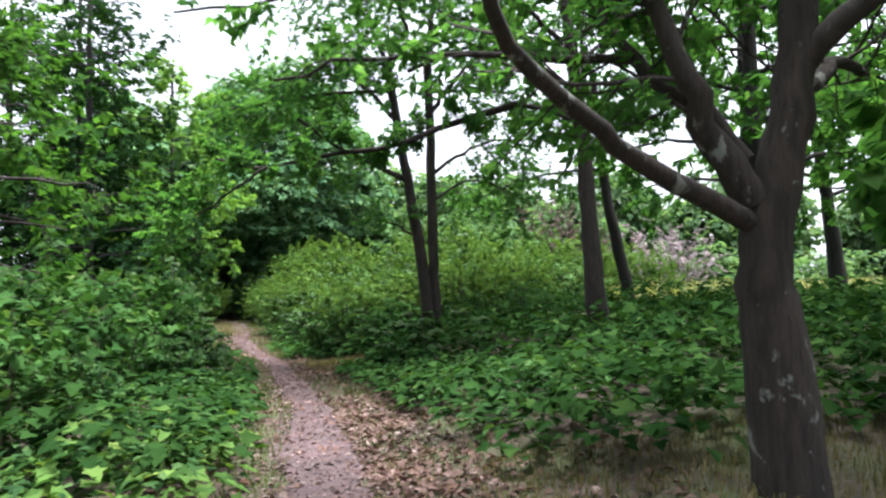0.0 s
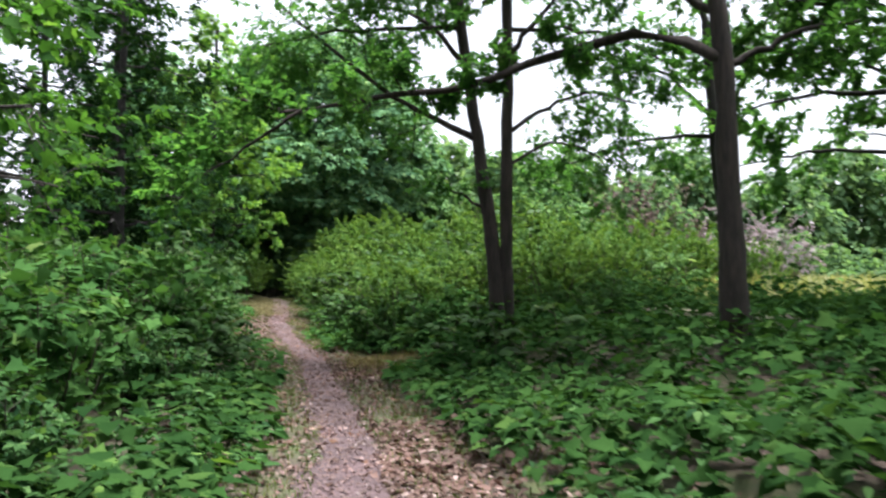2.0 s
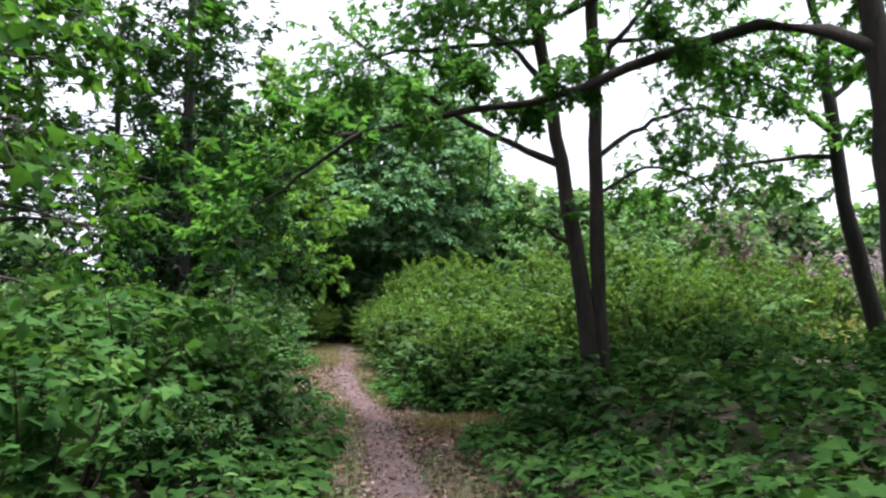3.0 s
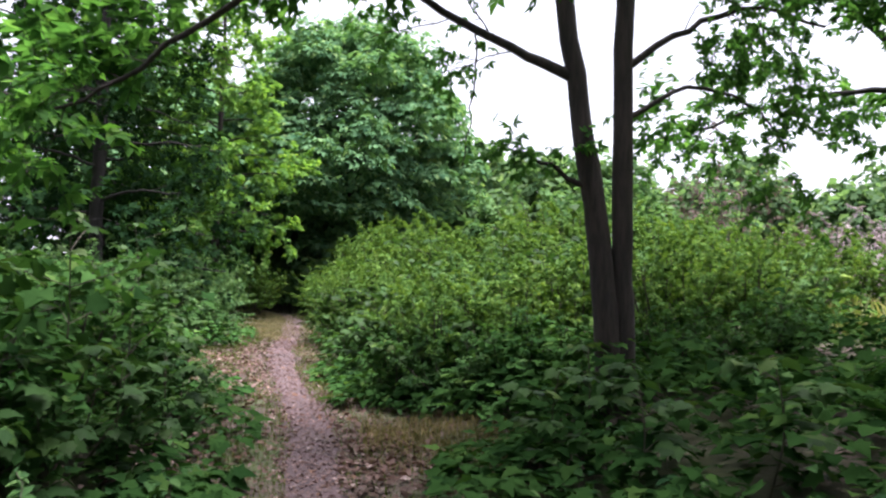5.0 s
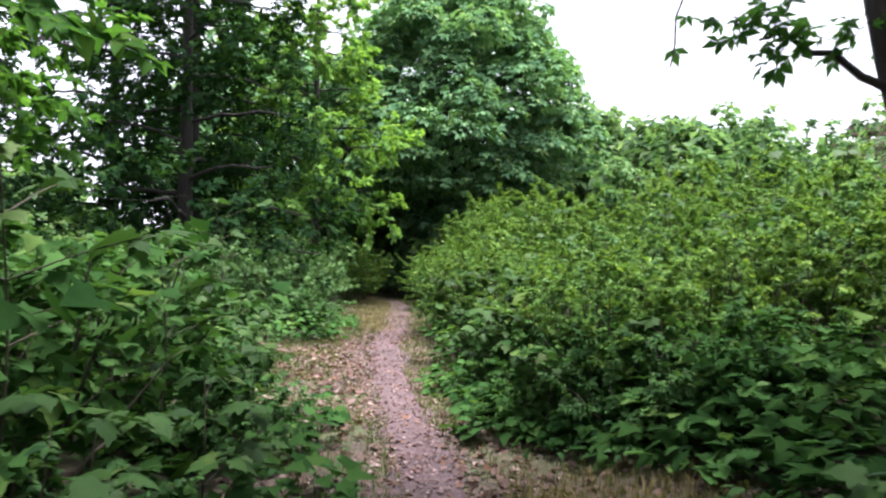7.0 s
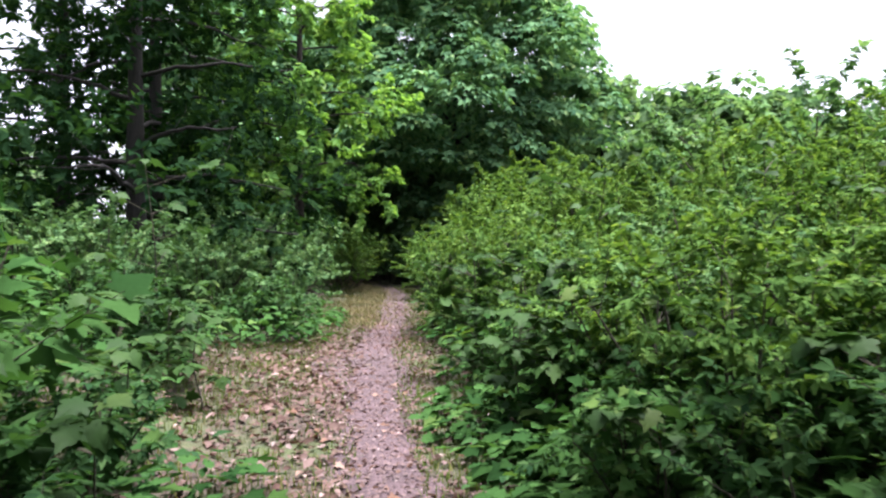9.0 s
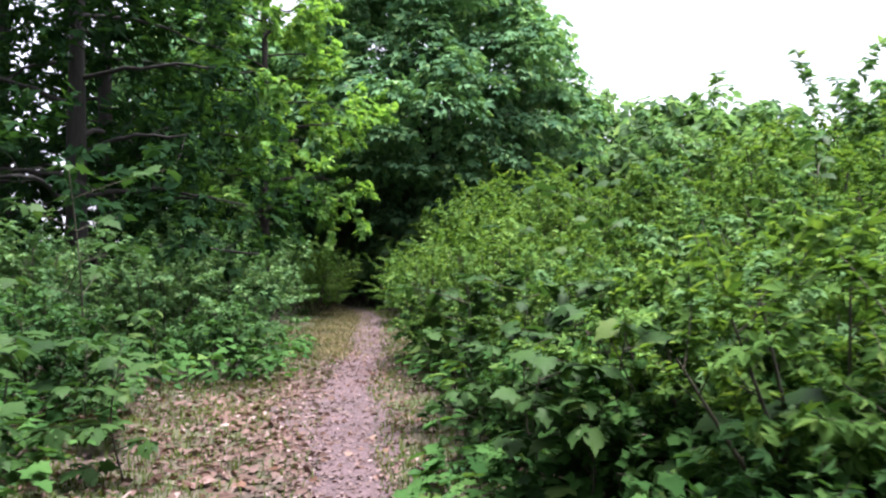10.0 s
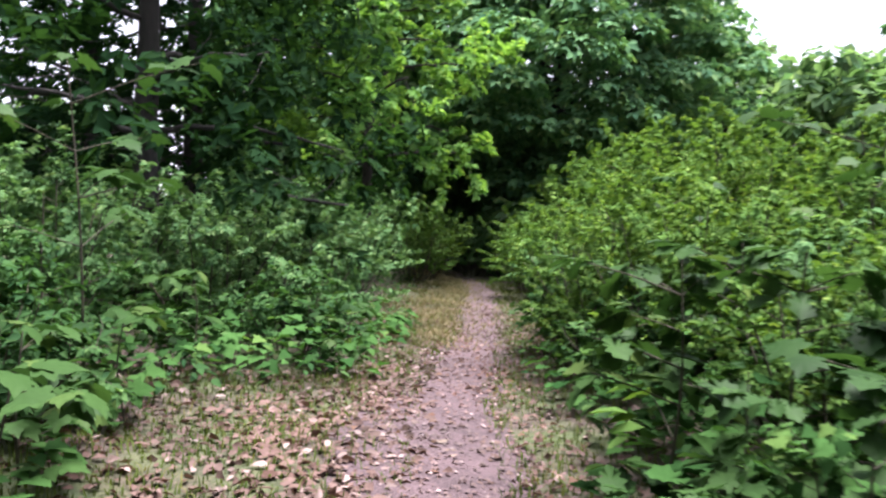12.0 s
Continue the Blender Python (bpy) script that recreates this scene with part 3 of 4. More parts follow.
# dark beeches, the shade of their crowns put into a near-black leaf green
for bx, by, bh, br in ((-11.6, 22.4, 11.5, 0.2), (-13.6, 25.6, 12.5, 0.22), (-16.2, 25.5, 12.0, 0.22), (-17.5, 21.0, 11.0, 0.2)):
    upright_tree("beech_tree", "dark shady beech with dense spreading boughs", bx, by, bh, br, dict(blade=SPRAY, size=0.21, every=0.118, droop=0.2, up=-0.01, ratio=0.7, start=0.08, wood=1), (M_BARK_DARK, M_BEECH_SHADED), R, 28, 0.1, 3.0, 0.12, 6, group="dark beeches")

# light-leaved tree before the great maple
upright_tree("lime_tree", "light green leafy tree beside the dense maple", -11.3, 28.6, 11.0, 0.15, dict(blade=SPRAY, size=0.20, every=0.06, droop=0.4, ratio=0.7, wood=1), (M_BARK, M_LIME), R, 34, 0.24, 2.3, 0.2, 5)


def dense_tree(name, label, x, y, low, height, rx, puffs, leaf, leaves, mats, rng, group="", blade=SPRAY, puff=0.165):
    """Dense domed crown made of overlapping leafy puffs on real limbs."""
    z0 = float(ground_z(x, y))
    root = tagged(new(name), label, "tree", group)
    line = rough_trunk([(x, y, z0 - 0.1), (x, y, z0 + height * 0.3), (x + 0.2, y, z0 + height * 0.75)], 0.035 * height, 0.1, 14, rng)
    child("trunk", quick_mesh("trunk", *tubes([line], 12), mats[0], True), root)
    zc, rz = z0 + low + (height - low) * 0.42, (height - low) * 0.58
    pos, tip, face, limbs = [], [], [], []
    for k in range(puffs):
        h = 1 - 2 * (k + 0.5) / puffs
        a = k * 2.39996 + rng.uniform(-0.25, 0.25)
        q = math.sqrt(max(0, 1 - h * h))
        shell = 0.86 + 0.26 * noise.noise((2.2 * q * math.cos(a) + x, 2.2 * q * math.sin(a), 2.2 * h)) + rng.uniform(-0.12, 0.06)
        if h < -0.55:
            shell *= 0.8
        c = np.array([x + rx * q * math.cos(a) * shell, y + rx * q * math.sin(a) * shell, zc + rz * h * shell])
        if c[2] < z0 + low * 0.7:
            c[2] = z0 + low * 0.7 + rng.uniform(0, 0.8)
        pr = rx * puff * rng.uniform(0.75, 1.3)
        m = int(leaves * rng.uniform(0.8, 1.2))
        v = rng.normal(0, 1, (m, 3))
        v /= np.linalg.norm(v, axis=1)[:, None]
        v[:, 2] = np.abs(v[:, 2]) * 0.85 - 0.25
        face.append(v + (0, 0, 0.45))
        pos.append(c + v * pr * rng.uniform(0.55, 1.05, (m, 1)))
        d = v.copy()
        d[:, 2] -= 0.55
        tip.append(d)
        if k % 8 == 0:
            s = line[0][int(4 + 9 * (0.5 + 0.5 * h))]
            limbs.append((spline([s, (s + c) / 2 + (0, 0, 0.3), c], 7), np.linspace(0.07, 0.02, 7)))
    core = rng.normal(0, 1, (puffs * 14, 3))
    core *= rng.uniform(0.35, 0.74, (len(core), 1)) / np.linalg.norm(core, axis=1)[:, None]
    core_at = np.array([x, y, zc]) + core * (rx, rx, rz)
    core = core[core_at[:, 2] > z0 + low]
    pos.append(np.array([x, y, zc]) + core * (rx, rx, rz))
    tip.append(core - (0, 0, 0.4))
    face.append(core + (0, 0, 0.5))
    for line in limbs:
        child("limb", quick_mesh("limb", *tubes([line], 5), mats[0], True), root)
    pos, tip = np.concatenate(pos), np.concatenate(tip)
    child("crown", foliage("crown", blade, pos, tip, leaf * rng.uniform(0.7, 1.3, len(pos)), mats[1], rng, 0.4, np.concatenate(face)), root)
    return root


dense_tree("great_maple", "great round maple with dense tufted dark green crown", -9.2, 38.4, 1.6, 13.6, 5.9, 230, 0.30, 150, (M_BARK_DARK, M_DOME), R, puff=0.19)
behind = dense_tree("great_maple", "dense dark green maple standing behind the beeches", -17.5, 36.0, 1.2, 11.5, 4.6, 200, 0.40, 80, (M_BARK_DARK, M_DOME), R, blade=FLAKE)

for x, y, s in ((-14.5, 45.0, 0.85),):
    copy_thing(behind, Matrix.Translation((x, y, 0)) @ Matrix.Rotation(x, 4, "Z") @ Matrix.Scale(s, 4) @ Matrix.Translation((17.5, -36.0, -float(ground_z(-17.5, 36.0)))))

# airy trees beyond the shrubs and the far edge of the meadow
far_a = dense_tree("far_tree", "hazy green tree far across the meadow", 60, 90, 0.8, 10.0, 4.0, 140, 0.56, 28, (M_BARK, M_FAR), R, "far trees", FLAKE)
far_b = dense_tree("far_tree", "hazy green tree far across the meadow", 72, 90, 0.6, 8.0, 3.8, 120, 0.56, 28, (M_BARK, M_FAR), R, "far trees", FLAKE)
K = random.Random(5)
spots = [(-3.5, 47, 0.95), (0.6, 44, 1.02), (4.5, 50, 0.95), (8.5, 46, 0.9), (13, 52, 1.0), (18, 48, 0.95), (24, 52, 1.05), (30, 46, 0.95), (37, 44, 1.0), (43, 36, 1.0), (-24, 9, 1.1), (-30, 36, 0.8), (-27, 22, 0.9), (-14, 52, 1.3), (-19, 58, 1.2), (-8, 58, 1.2), (-37, 30, 1.3), (46, 26, 1.1)]
for n, (fx, fy, fs) in enumerate(spots):
    src, home = ((far_a, (60, 90)), (far_b, (72, 90)))[n % 2]
    turn = Matrix.Rotation(K.uniform(0, 6.28), 4, "Z") @ Matrix.Scale(fs, 4)
    copy_thing(src, Matrix.Translation((fx, fy, float(ground_z(fx, fy)))) @ turn @ Matrix.Translation((-home[0], -home[1], -float(ground_z(*home)))))


# ---- shrubs ----
def shrub(name, label, height, width, stems, blade, leaf, mats, rng, category="shrub", every=0.07, kids=6, droop=0.25, group=""):
    root = tagged(new(name), label, category, group)
    lines, tips = {}, []
    mains = []
    for k in range(stems):
        a = k * 2.4 + rng.uniform(-0.5, 0.5)
        out = width * 0.5 * math.sqrt((k + 0.6) / stems)
        e = np.array([out * math.cos(a), out * math.sin(a), height * (1.0 - 0.35 * (out / (width * 0.5)) ** 2) * rng.uniform(0.72, 1.0)])
        f = np.array([0.12 * width * math.cos(a), 0.12 * width * math.sin(a), -0.05])
        pts = spline([f, f * 0.6 + e * np.array([0.45, 0.45, 0.5]), e], 9)
        mains.append((pts, np.linspace(0.012 + 0.004 * height, 0.005, 9)))
        spawn(lines, tips, pts, 0.008, 1, rng, height * 0.42, 0.03, 0.28, kids, 0.8, 0.85, 0.25, every)
    for line in mains:
        child("stem", quick_mesh("stem", *tubes([line], 4), mats[0], True), root)
    tagged(child("branchwork", quick_mesh("branchwork", *tubes([l for k in lines for l in lines[k]], 3), mats[0]), root), kind="stuff")
    child("foliage", crown_mesh("foliage", tips, blade, leaf, mats[1], rng, droop), root)
    return root


S = np.random.default_rng(23)
PROTO = {}


def place(kind, x, y, s=1.0, sz=1.0, sink=0.0):
    m = Matrix.Translation((x, y, float(ground_z(x, y)) - sink)) @ Matrix.Rotation(K.uniform(0, 6.28), 4, "Z") @ Matrix.Diagonal((s, s, s * sz, 1))
    if kind not in PROTO:
        PROTO[kind] = MAKE[kind]()
        PROTO[kind].matrix_basis = m
        return PROTO[kind]
    ob = copy_thing(PROTO[kind], Matrix())
    ob.matrix_basis = m
    return ob


MAKE = {
    "fresh_tall": lambda: shrub("shrub", "tall fresh green shrub with fine leaves", 2.5, 2.5, 16, SPRAY, 0.084, (M_TWIG, M_SHRUB), S, every=0.024, kids=8, group="shrubs on the bank"),
    "fresh_mid": lambda: shrub("shrub", "rounded fresh green shrub beside the footpath", 1.6, 1.8, 13, SPRAY, 0.078, (M_TWIG, M_SHRUB), S, every=0.023, kids=8, group="shrubs on the bank"),
    "bramble": lambda: shrub("bramble_bush", "dense dark green bramble bush beside the footpath", 1.0, 1.6, 12, SPRAY, 0.095, (M_TWIG, M_BRAMBLE), S, every=0.034, kids=8, group="bramble bushes"),
    "grey": lambda: shrub("shrub", "grey-green fine-leaved shrub near the clearing", 1.7, 2.0, 13, SPRAY, 0.085, (M_TWIG, M_GREYSHRUB), S, every=0.026, kids=8, group="grey-green shrubs"),
    "maple_bush": lambda: shrub("maple_sapling", "bushy young maple with broad lobed leaves", 1.6, 1.7, 11, MAPLE, 0.145, (M_TWIG, M_OAK), S, "sapling", 0.05, 7, group="young maples"),
    "pale": lambda: shrub("blossoming_shrub", "whitish blossoming shrub at the edge of the meadow", 2.2, 2.6, 13, SPRAY, 0.10, (M_TWIG, M_PALE), S, every=0.06, kids=7, group="blossoming shrubs"),
    "dry": lambda: shrub("dry_shrub", "greyish pink dry twiggy shrub before the meadow", 2.6, 2.2, 15, SPRAY, 0.08, (M_TWIG, M_DRYTWIG), S, every=0.09, kids=7, group="dry shrubs"),
}

# right bank: mid shrubs near the path, tall ones behind
for x, y, s in ((-2.1, 15.2, 0.9), (-1.2, 15.8, 0.95), (-0.3, 16.2, 1.0), (-2.5, 16.6, 0.85), (-3.4, 18.6, 0.8), (-1.6, 17.2, 0.95), (-4.3, 21.6, 0.9), (-4.9, 24.2, 0.95), (0.8, 15.6, 1.0), (1.9, 16.0, 0.85), (-5.5, 26.8, 1.0)):
    place("fresh_mid", x, y, s)
for x, y, s in ((-0.7, 18.0, 0.72), (0.9, 17.8, 0.85), (2.3, 18.2, 0.7), (-2.5, 19.2, 0.66), (-1.0, 20.2, 0.9), (-3.5, 20.4, 0.7), (-4.9, 21.5, 0.76), (-4.2, 20.9, 0.72), (-2.2, 22.2, 0.95), (-4.6, 23.6, 0.95), (-3.4, 24.6, 1.05), (-4.7, 26.2, 1.2), (-4.2, 27.4, 1.3), (-5.8, 29.4, 1.25), (0.6, 21.6, 1.1), (2.6, 20.8, 0.9), (4.0, 19.8, 0.85), (5.3, 21.0, 0.85), (6.4, 20.2, 0.7), (3.4, 22.6, 1.0), (-6.4, 32.2, 1.3), (-0.6, 24.0, 1.2), (1.6, 24.0, 0.9)):
    place("fresh_tall", x, y, s)
# brambles along the right edge
for x, y, s in ((-1.8, 14.3, 0.8), (-1.0, 14.6, 0.9), (-2.4, 14.9, 0.8), (-2.6, 16.9, 0.9), (-4.6, 20.6, 0.8), (-5.2, 22.2, 0.9), (-5.5, 23.8, 0.85), (0.6, 13.9, 0.8), (1.6, 14.2, 0.8)):
    place("bramble", x, y, s)
# left bank
for x, y, s in ((-3.7, 7.4, 0.85), (-4.5, 8.6, 1.0), (-4.6, 9.8, 1.1), (-5.0, 11.6, 0.95), (-5.6, 12.9, 1.05), (-4.6, 6.6, 1.1), (-6.0, 11.4, 1.1), (-5.6, 8.0, 1.1), (-4.2, 9.9, 0.7), (-6.4, 14.0, 1.0), (-3.6, 5.4, 0.8), (-7.4, 12.4, 1.1)):
    place("maple_bush", x, y, s)
for x, y, s in ((-3.1, 6.0, 0.7), (-4.3, 10.8, 0.8), (-4.7, 13.0, 0.7), (-5.4, 14.1, 0.7), (-7.6, 17.2, 0.9), (-8.6, 18.2, 0.95), (-7.9, 20.6, 0.9), (-3.7, 8.8, 0.75)):
    place("bramble", x, y, s)
for x, y, s in ((-8.6, 22.0, 0.9), (-9.1, 20.8, 0.95), (-9.8, 19.4, 1.05), (-9.4, 23.4, 1.05), (-9.7, 22.4, 1.15), (-10.8, 21.0, 1.1), (-10.0, 25.2, 1.15), (-10.4, 24.2, 1.2), (-10.9, 26.8, 1.3), (-11.5, 19.6, 1.2), (-12.2, 17.6, 1.2), (-11.9, 28.6, 1.4), (-12.6, 31.5, 1.4)):
    place("grey", x, y, s)
for x, y, s in ((-1.9, 16.3, 0.8), (-3.0, 19.6, 0.85), (0.2, 16.9, 0.95), (-1.6, 18.6, 1.05), (-5.3, 22.6, 0.8), (0.3, 24.5, 2.35), (2.0, 23.2, 1.8), (1.6, 18.9, 1.1), (3.2, 18.6, 0.95)):
    place("grey", x, y, s)
for x, y, s in ((-13.4, 39.0, 1.9), (-11.6, 40.2, 2.0), (-15.4, 40.5, 2.0), (-9.4, 37.5, 1.6)):
    place("grey", x, y, s)
# shrubs where the path turns out of sight
for x, y, s in ((-10.7, 34.6, 1.0), (-9.4, 34.8, 1.15), (-12.6, 35.2, 1.2)):
    place("grey", x, y, s)
for x, y, s in ((-7.5, 29.8, 0.85), (-8.0, 31.6, 0.95), (-8.6, 33.4, 1.1)):
    place("fresh_mid", x, y, s)
for x, y, s in ((-2.55, 14.7, 0.5), (-1.9, 15.0, 0.58), (-2.9, 16.2, 0.5), (-1.2, 14.2, 0.55), (-2.2, 15.7, 0.6), (-3.5, 17.5, 0.5)):
    place("maple_bush", x, y, s)
for x, y, s in ((-10.5, 29.6, 0.7), (-10.9, 31.2, 0.85), (-7.2, 28.4, 0.75), (-7.9, 30.6, 0.85)):
    place("fresh_tall", x, y, s)
# pale bushes by the meadow
for x, y, s in ((7.9, 26.0, 1.3), (9.4, 27.0, 1.25)):
    place("pale", x, y, s)
for x, y, s in ((4.3, 26.5, 1.7), (5.6, 25.4, 1.1)):
    place("dry", x, y, s)


# ---- undergrowth: joined low plants ----
def clear_of_path(x, y, slack=0.0):
    d = x - path_x(y)
    return np.where(d < 0, -d > np.interp(y, LEFT_Y, LEFT_D) + slack, d > np.interp(y, RIGHT_Y, RIGHT_D) + slack)


def undergrowth(name, label, box, spacing, blade, leaf, tall, per, mat, rng, keep=None, ragged=1.8):
    x0, x1, y0, y1 = box
    nx, ny = int((x1 - x0) / spacing), int((y1 - y0) / spacing)
    xs = x0 + (np.arange(nx)[:, None] + rng.random((nx, ny))) * spacing
    ys = y0 + (np.arange(ny)[None] + rng.random((nx, ny))) * spacing
    xs, ys = xs.ravel(), ys.ravel()
    ok = clear_of_path(xs, ys, 0.12)
    rim = np.minimum(np.minimum(xs - x0, x1 - xs), np.minimum(ys - y0, y1 - ys))
    ok &= rim > ragged * (rng.random(len(xs)) * 0.6 + 0.4 + 0.4 * np.sin(1.3 * xs) * np.sin(1.1 * ys))
    if keep is not None:
        ok &= keep(xs, ys)
    xs, ys = xs[ok], ys[ok]
    d = xs - path_x(ys)
    edge = np.where(d < 0, -d - np.interp(ys, LEFT_Y, LEFT_D), d - np.interp(ys, RIGHT_Y, RIGHT_D))
    h = tall * (0.45 + 0.55 * smooth(0, 1.2, edge)) * rng.uniform(0.55, 1.2, len(xs)) * (0.8 + 0.35 * np.sin(xs * 1.9 + 1.1 * ys))
    g = ground_z(xs, ys)
    n = len(xs)
    lvl = np.sqrt(rng.random((n, per)))
    a = rng.uniform(0, 2 * np.pi, (n, per))
    rr = (0.06 + spacing * 0.75 * np.sqrt(rng.random((n, per)))) * (1.1 - 0.5 * lvl)
    pos = np.stack([xs[:, None] + rr * np.cos(a), ys[:, None] + rr * np.sin(a), g[:, None] + 0.04 + h[:, None] * lvl], -1).reshape(-1, 3)
    tip = np.stack([np.cos(a), np.sin(a), rng.normal(-0.12, 0.2, a.shape)], -1).reshape(-1, 3)
    keep2 = clear_of_path(pos[:, 0], pos[:, 1], -0.1)
    pos, tip = pos[keep2], tip[keep2]
    ob = new(name, foliage(name, blade, pos, tip, leaf * rng.uniform(0.6, 1.3, len(pos)), mat, rng, 0.26))
    return tagged(ob, label, "undergrowth", kind="stuff")


U = np.random.default_rng(31)
undergrowth("maple_seedlings", "low carpet of dark green maple seedlings under the trees", (-4.5, 12.5, 3.0, 17.0), 0.33, MAPLE, 0.145, 0.58, 18, M_MAPLE, U, lambda x, y: y > 4.7 + 0.3 * np.sin(3 * x))
undergrowth("maple_seedlings", "low green maple seedlings among the shrubs", (-10.5, 0.5, 6.0, 16.5), 0.36, MAPLE, 0.165, 0.50, 11, M_MAPLE, U)
undergrowth("maple_seedlings", "low fresh green seedlings beside the start of the footpath", (-7.5, 0.5, 1.2, 8.0), 0.34, MAPLE, 0.14, 0.34, 12, M_SHRUB, U)
undergrowth("bramble_cover", "low tangle of bramble leaves on the forest floor", (-4.5, 12, 3.0, 19.5), 0.42, OVATE, 0.10, 0.42, 12, M_BRAMBLE, U, lambda x, y: y > 5.0 + 0.3 * np.sin(3 * x))
undergrowth("bramble_cover", "low tangle of bramble leaves on the forest floor", (-15, 0.5, 1.5, 35.5), 0.48, OVATE, 0.10, 0.42, 12, M_BRAMBLE, U)
undergrowth("maple_seedlings", "knee-high green maple seedlings behind the clearing", (-13, -4, 14.0, 25.5), 0.36, MAPLE, 0.15, 0.62, 13, M_OAK, U)
undergrowth("thicket", "distant tangled green thicket under the trees", (-34, -6.5, 32, 46), 1.2, FLAKE, 0.42, 2.3, 70, M_FAR, U)
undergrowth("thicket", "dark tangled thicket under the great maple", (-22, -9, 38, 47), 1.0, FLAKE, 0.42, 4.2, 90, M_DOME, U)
undergrowth("thicket", "distant tangled green thicket under the trees", (-34, -12.5, 4, 27), 1.2, FLAKE, 0.38, 2.0, 70, M_GREYSHRUB, U)
undergrowth("thicket", "dense far thicket closing the wood", (-34, -3, 47, 55), 1.1, FLAKE, 0.5, 3.2, 80, M_FAR, U, None, 0.5)
undergrowth("thicket", "distant low green scrub along the meadow", (-6, 46, 40, 50), 1.4, FLAKE, 0.45, 2.4, 70, M_FAR, U)
undergrowth("oak_seedlings", "low broad-leaved oak seedlings beside the footpath", (-6.5, 1.5, 12.5, 23), 0.33, OAK, 0.17, 0.65, 11, M_OAK, U)
undergrowth("far_undergrowth", "waist-high green growth beyond the trees", (-8, 12, 17, 38), 0.55, OVATE, 0.19, 0.8, 10, M_SHRUB, U, lambda x, y: (x < 5.5) | (y < 19))
undergrowth("far_undergrowth", "green growth at the right-hand edge of the trees", (7, 18, 2, 21), 0.55, OVATE, 0.14, 0.55, 12, M_BRAMBLE, U)


# ---- saplings whose broad leaves can be told apart ----
def sapling(name, label, height, leaves, blade, size, rng, group):
    root = tagged(new(name), label, "sapling", group)
    bv, bf = blade
    me = quick_mesh("leaf", bv, bf, M_SINGLE)
    shoots = []
    top = np.array([rng.normal(0, 0.08), rng.normal(0, 0.08), 1.0]) * height
    main = spline([(0, 0, -0.05), top * 0.5 + (rng.normal(0, 0.04), rng.normal(0, 0.04), 0), top], 8)
    shoots.append((main, np.linspace(0.010, 0.004, 8)))
    for k in range(max(3, leaves // 7)):
        s = main[1 + int(rng.random() * 6)]
        a = rng.uniform(0, 6.28)
        L = height * rng.uniform(0.2, 0.42)
        shoots.append((spline([s, s + L * 0.5 * np.array([math.cos(a), math.sin(a), 0.35]), s + L * np.array([math.cos(a), math.sin(a), 0.3])], 6), np.linspace(0.005, 0.0025, 6)))
    stems = [child("stem", quick_mesh("stem", *tubes([line], 5), M_TWIG, True), root) for line in shoots]
    for k in range(leaves):
        pts = shoots[k % len(shoots)][0]
        n = len(pts)
        q = pts[n - 1 - int(abs(rng.normal(0, 1.3))) % (n - 1)]
        a = k * 2.4 + rng.uniform(-0.5, 0.5)
        ob = child("leaf", me, stems[k % len(shoots)])
        s = size * rng.uniform(0.65, 1.2)
        off = 0.05 * np.array([math.cos(a), math.sin(a), 0.3])
        ob.matrix_basis = Matrix.Translation(q + off) @ Euler((rng.normal(-0.36, 0.28), rng.normal(0, 0.3), a - math.pi / 2)).to_matrix().to_4x4() @ Matrix.Scale(s, 4)
    return root


L = np.random.default_rng(57)
MAKE["maple_young"] = lambda: sapling("young_maple", "young maple sapling with broad lobed leaves beside the footpath", 0.9, 62, fine_maple_blade(), 0.165, L, "maple saplings")
MAKE["maple_tall"] = lambda: sapling("young_maple", "thin tall maple sapling above the seedlings", 1.9, 76, fine_maple_blade(), 0.155, L, "maple saplings")
MAKE["oak_young"] = lambda: sapling("young_oak", "young oak sapling with broad wavy leaves beside the footpath", 1.15, 86, OAK, 0.18, L, "oak saplings")
for x, y, s in ((-6.1, 16.4, 0.9), (-6.6, 16.1, 1.0), (-6.9, 17.0, 0.8), (-6.3, 15.4, 1.0), (-5.6, 14.9, 0.9), (-7.3, 18.0, 0.8), (-7.9, 19.2, 0.9), (-7.0, 20.3, 0.7), (-2.4, 15.2, 0.85), (-3.2, 16.0, 0.8), (-2.5, 15.6, 1.1), (-3.4, 16.5, 0.9), (-2.9, 16.3, 1.15), (-3.9, 17.2, 0.65), (-3.2, 17.6, 1.1), (-1.7, 14.6, 1.0), (-2.6, 14.3, 0.8),
                (-0.8, 11.6, 0.8), (-0.4, 11.0, 0.85), (0.3, 10.6, 0.9), (-0.6, 12.1, 0.9), (-3.9, 11.0, 0.9), (-4.2, 12.1, 0.9), (-3.7, 9.5, 0.8), (-4.0, 10.0, 1.0), (-4.7, 13.6, 0.9)):
    place("maple_young", x, y, s)
for x, y, s in ((-8.0, 18.3, 1.15), (-4.4, 10.9, 0.95), (-4.9, 12.6, 0.8), (-5.0, 8.9, 1.0), (-3.0, 20.3, 1.1), (-1.5, 18.4, 1.05), (-4.5, 22.0, 1.0), (0.5, 17.5, 1.1), (-0.8, 17.0, 0.95)):
    place("maple_tall", x, y, s)
for x, y, s in ((-4.2, 18.35, 1.05), (-3.7, 18.0, 1.1), (-4.0, 17.6, 0.75), (-3.5, 17.0, 0.8), (-4.5, 19.2, 0.8), (-3.0, 16.9, 1.0), (-4.0, 19.0, 1.1)):
    place("oak_young", x, y, s)


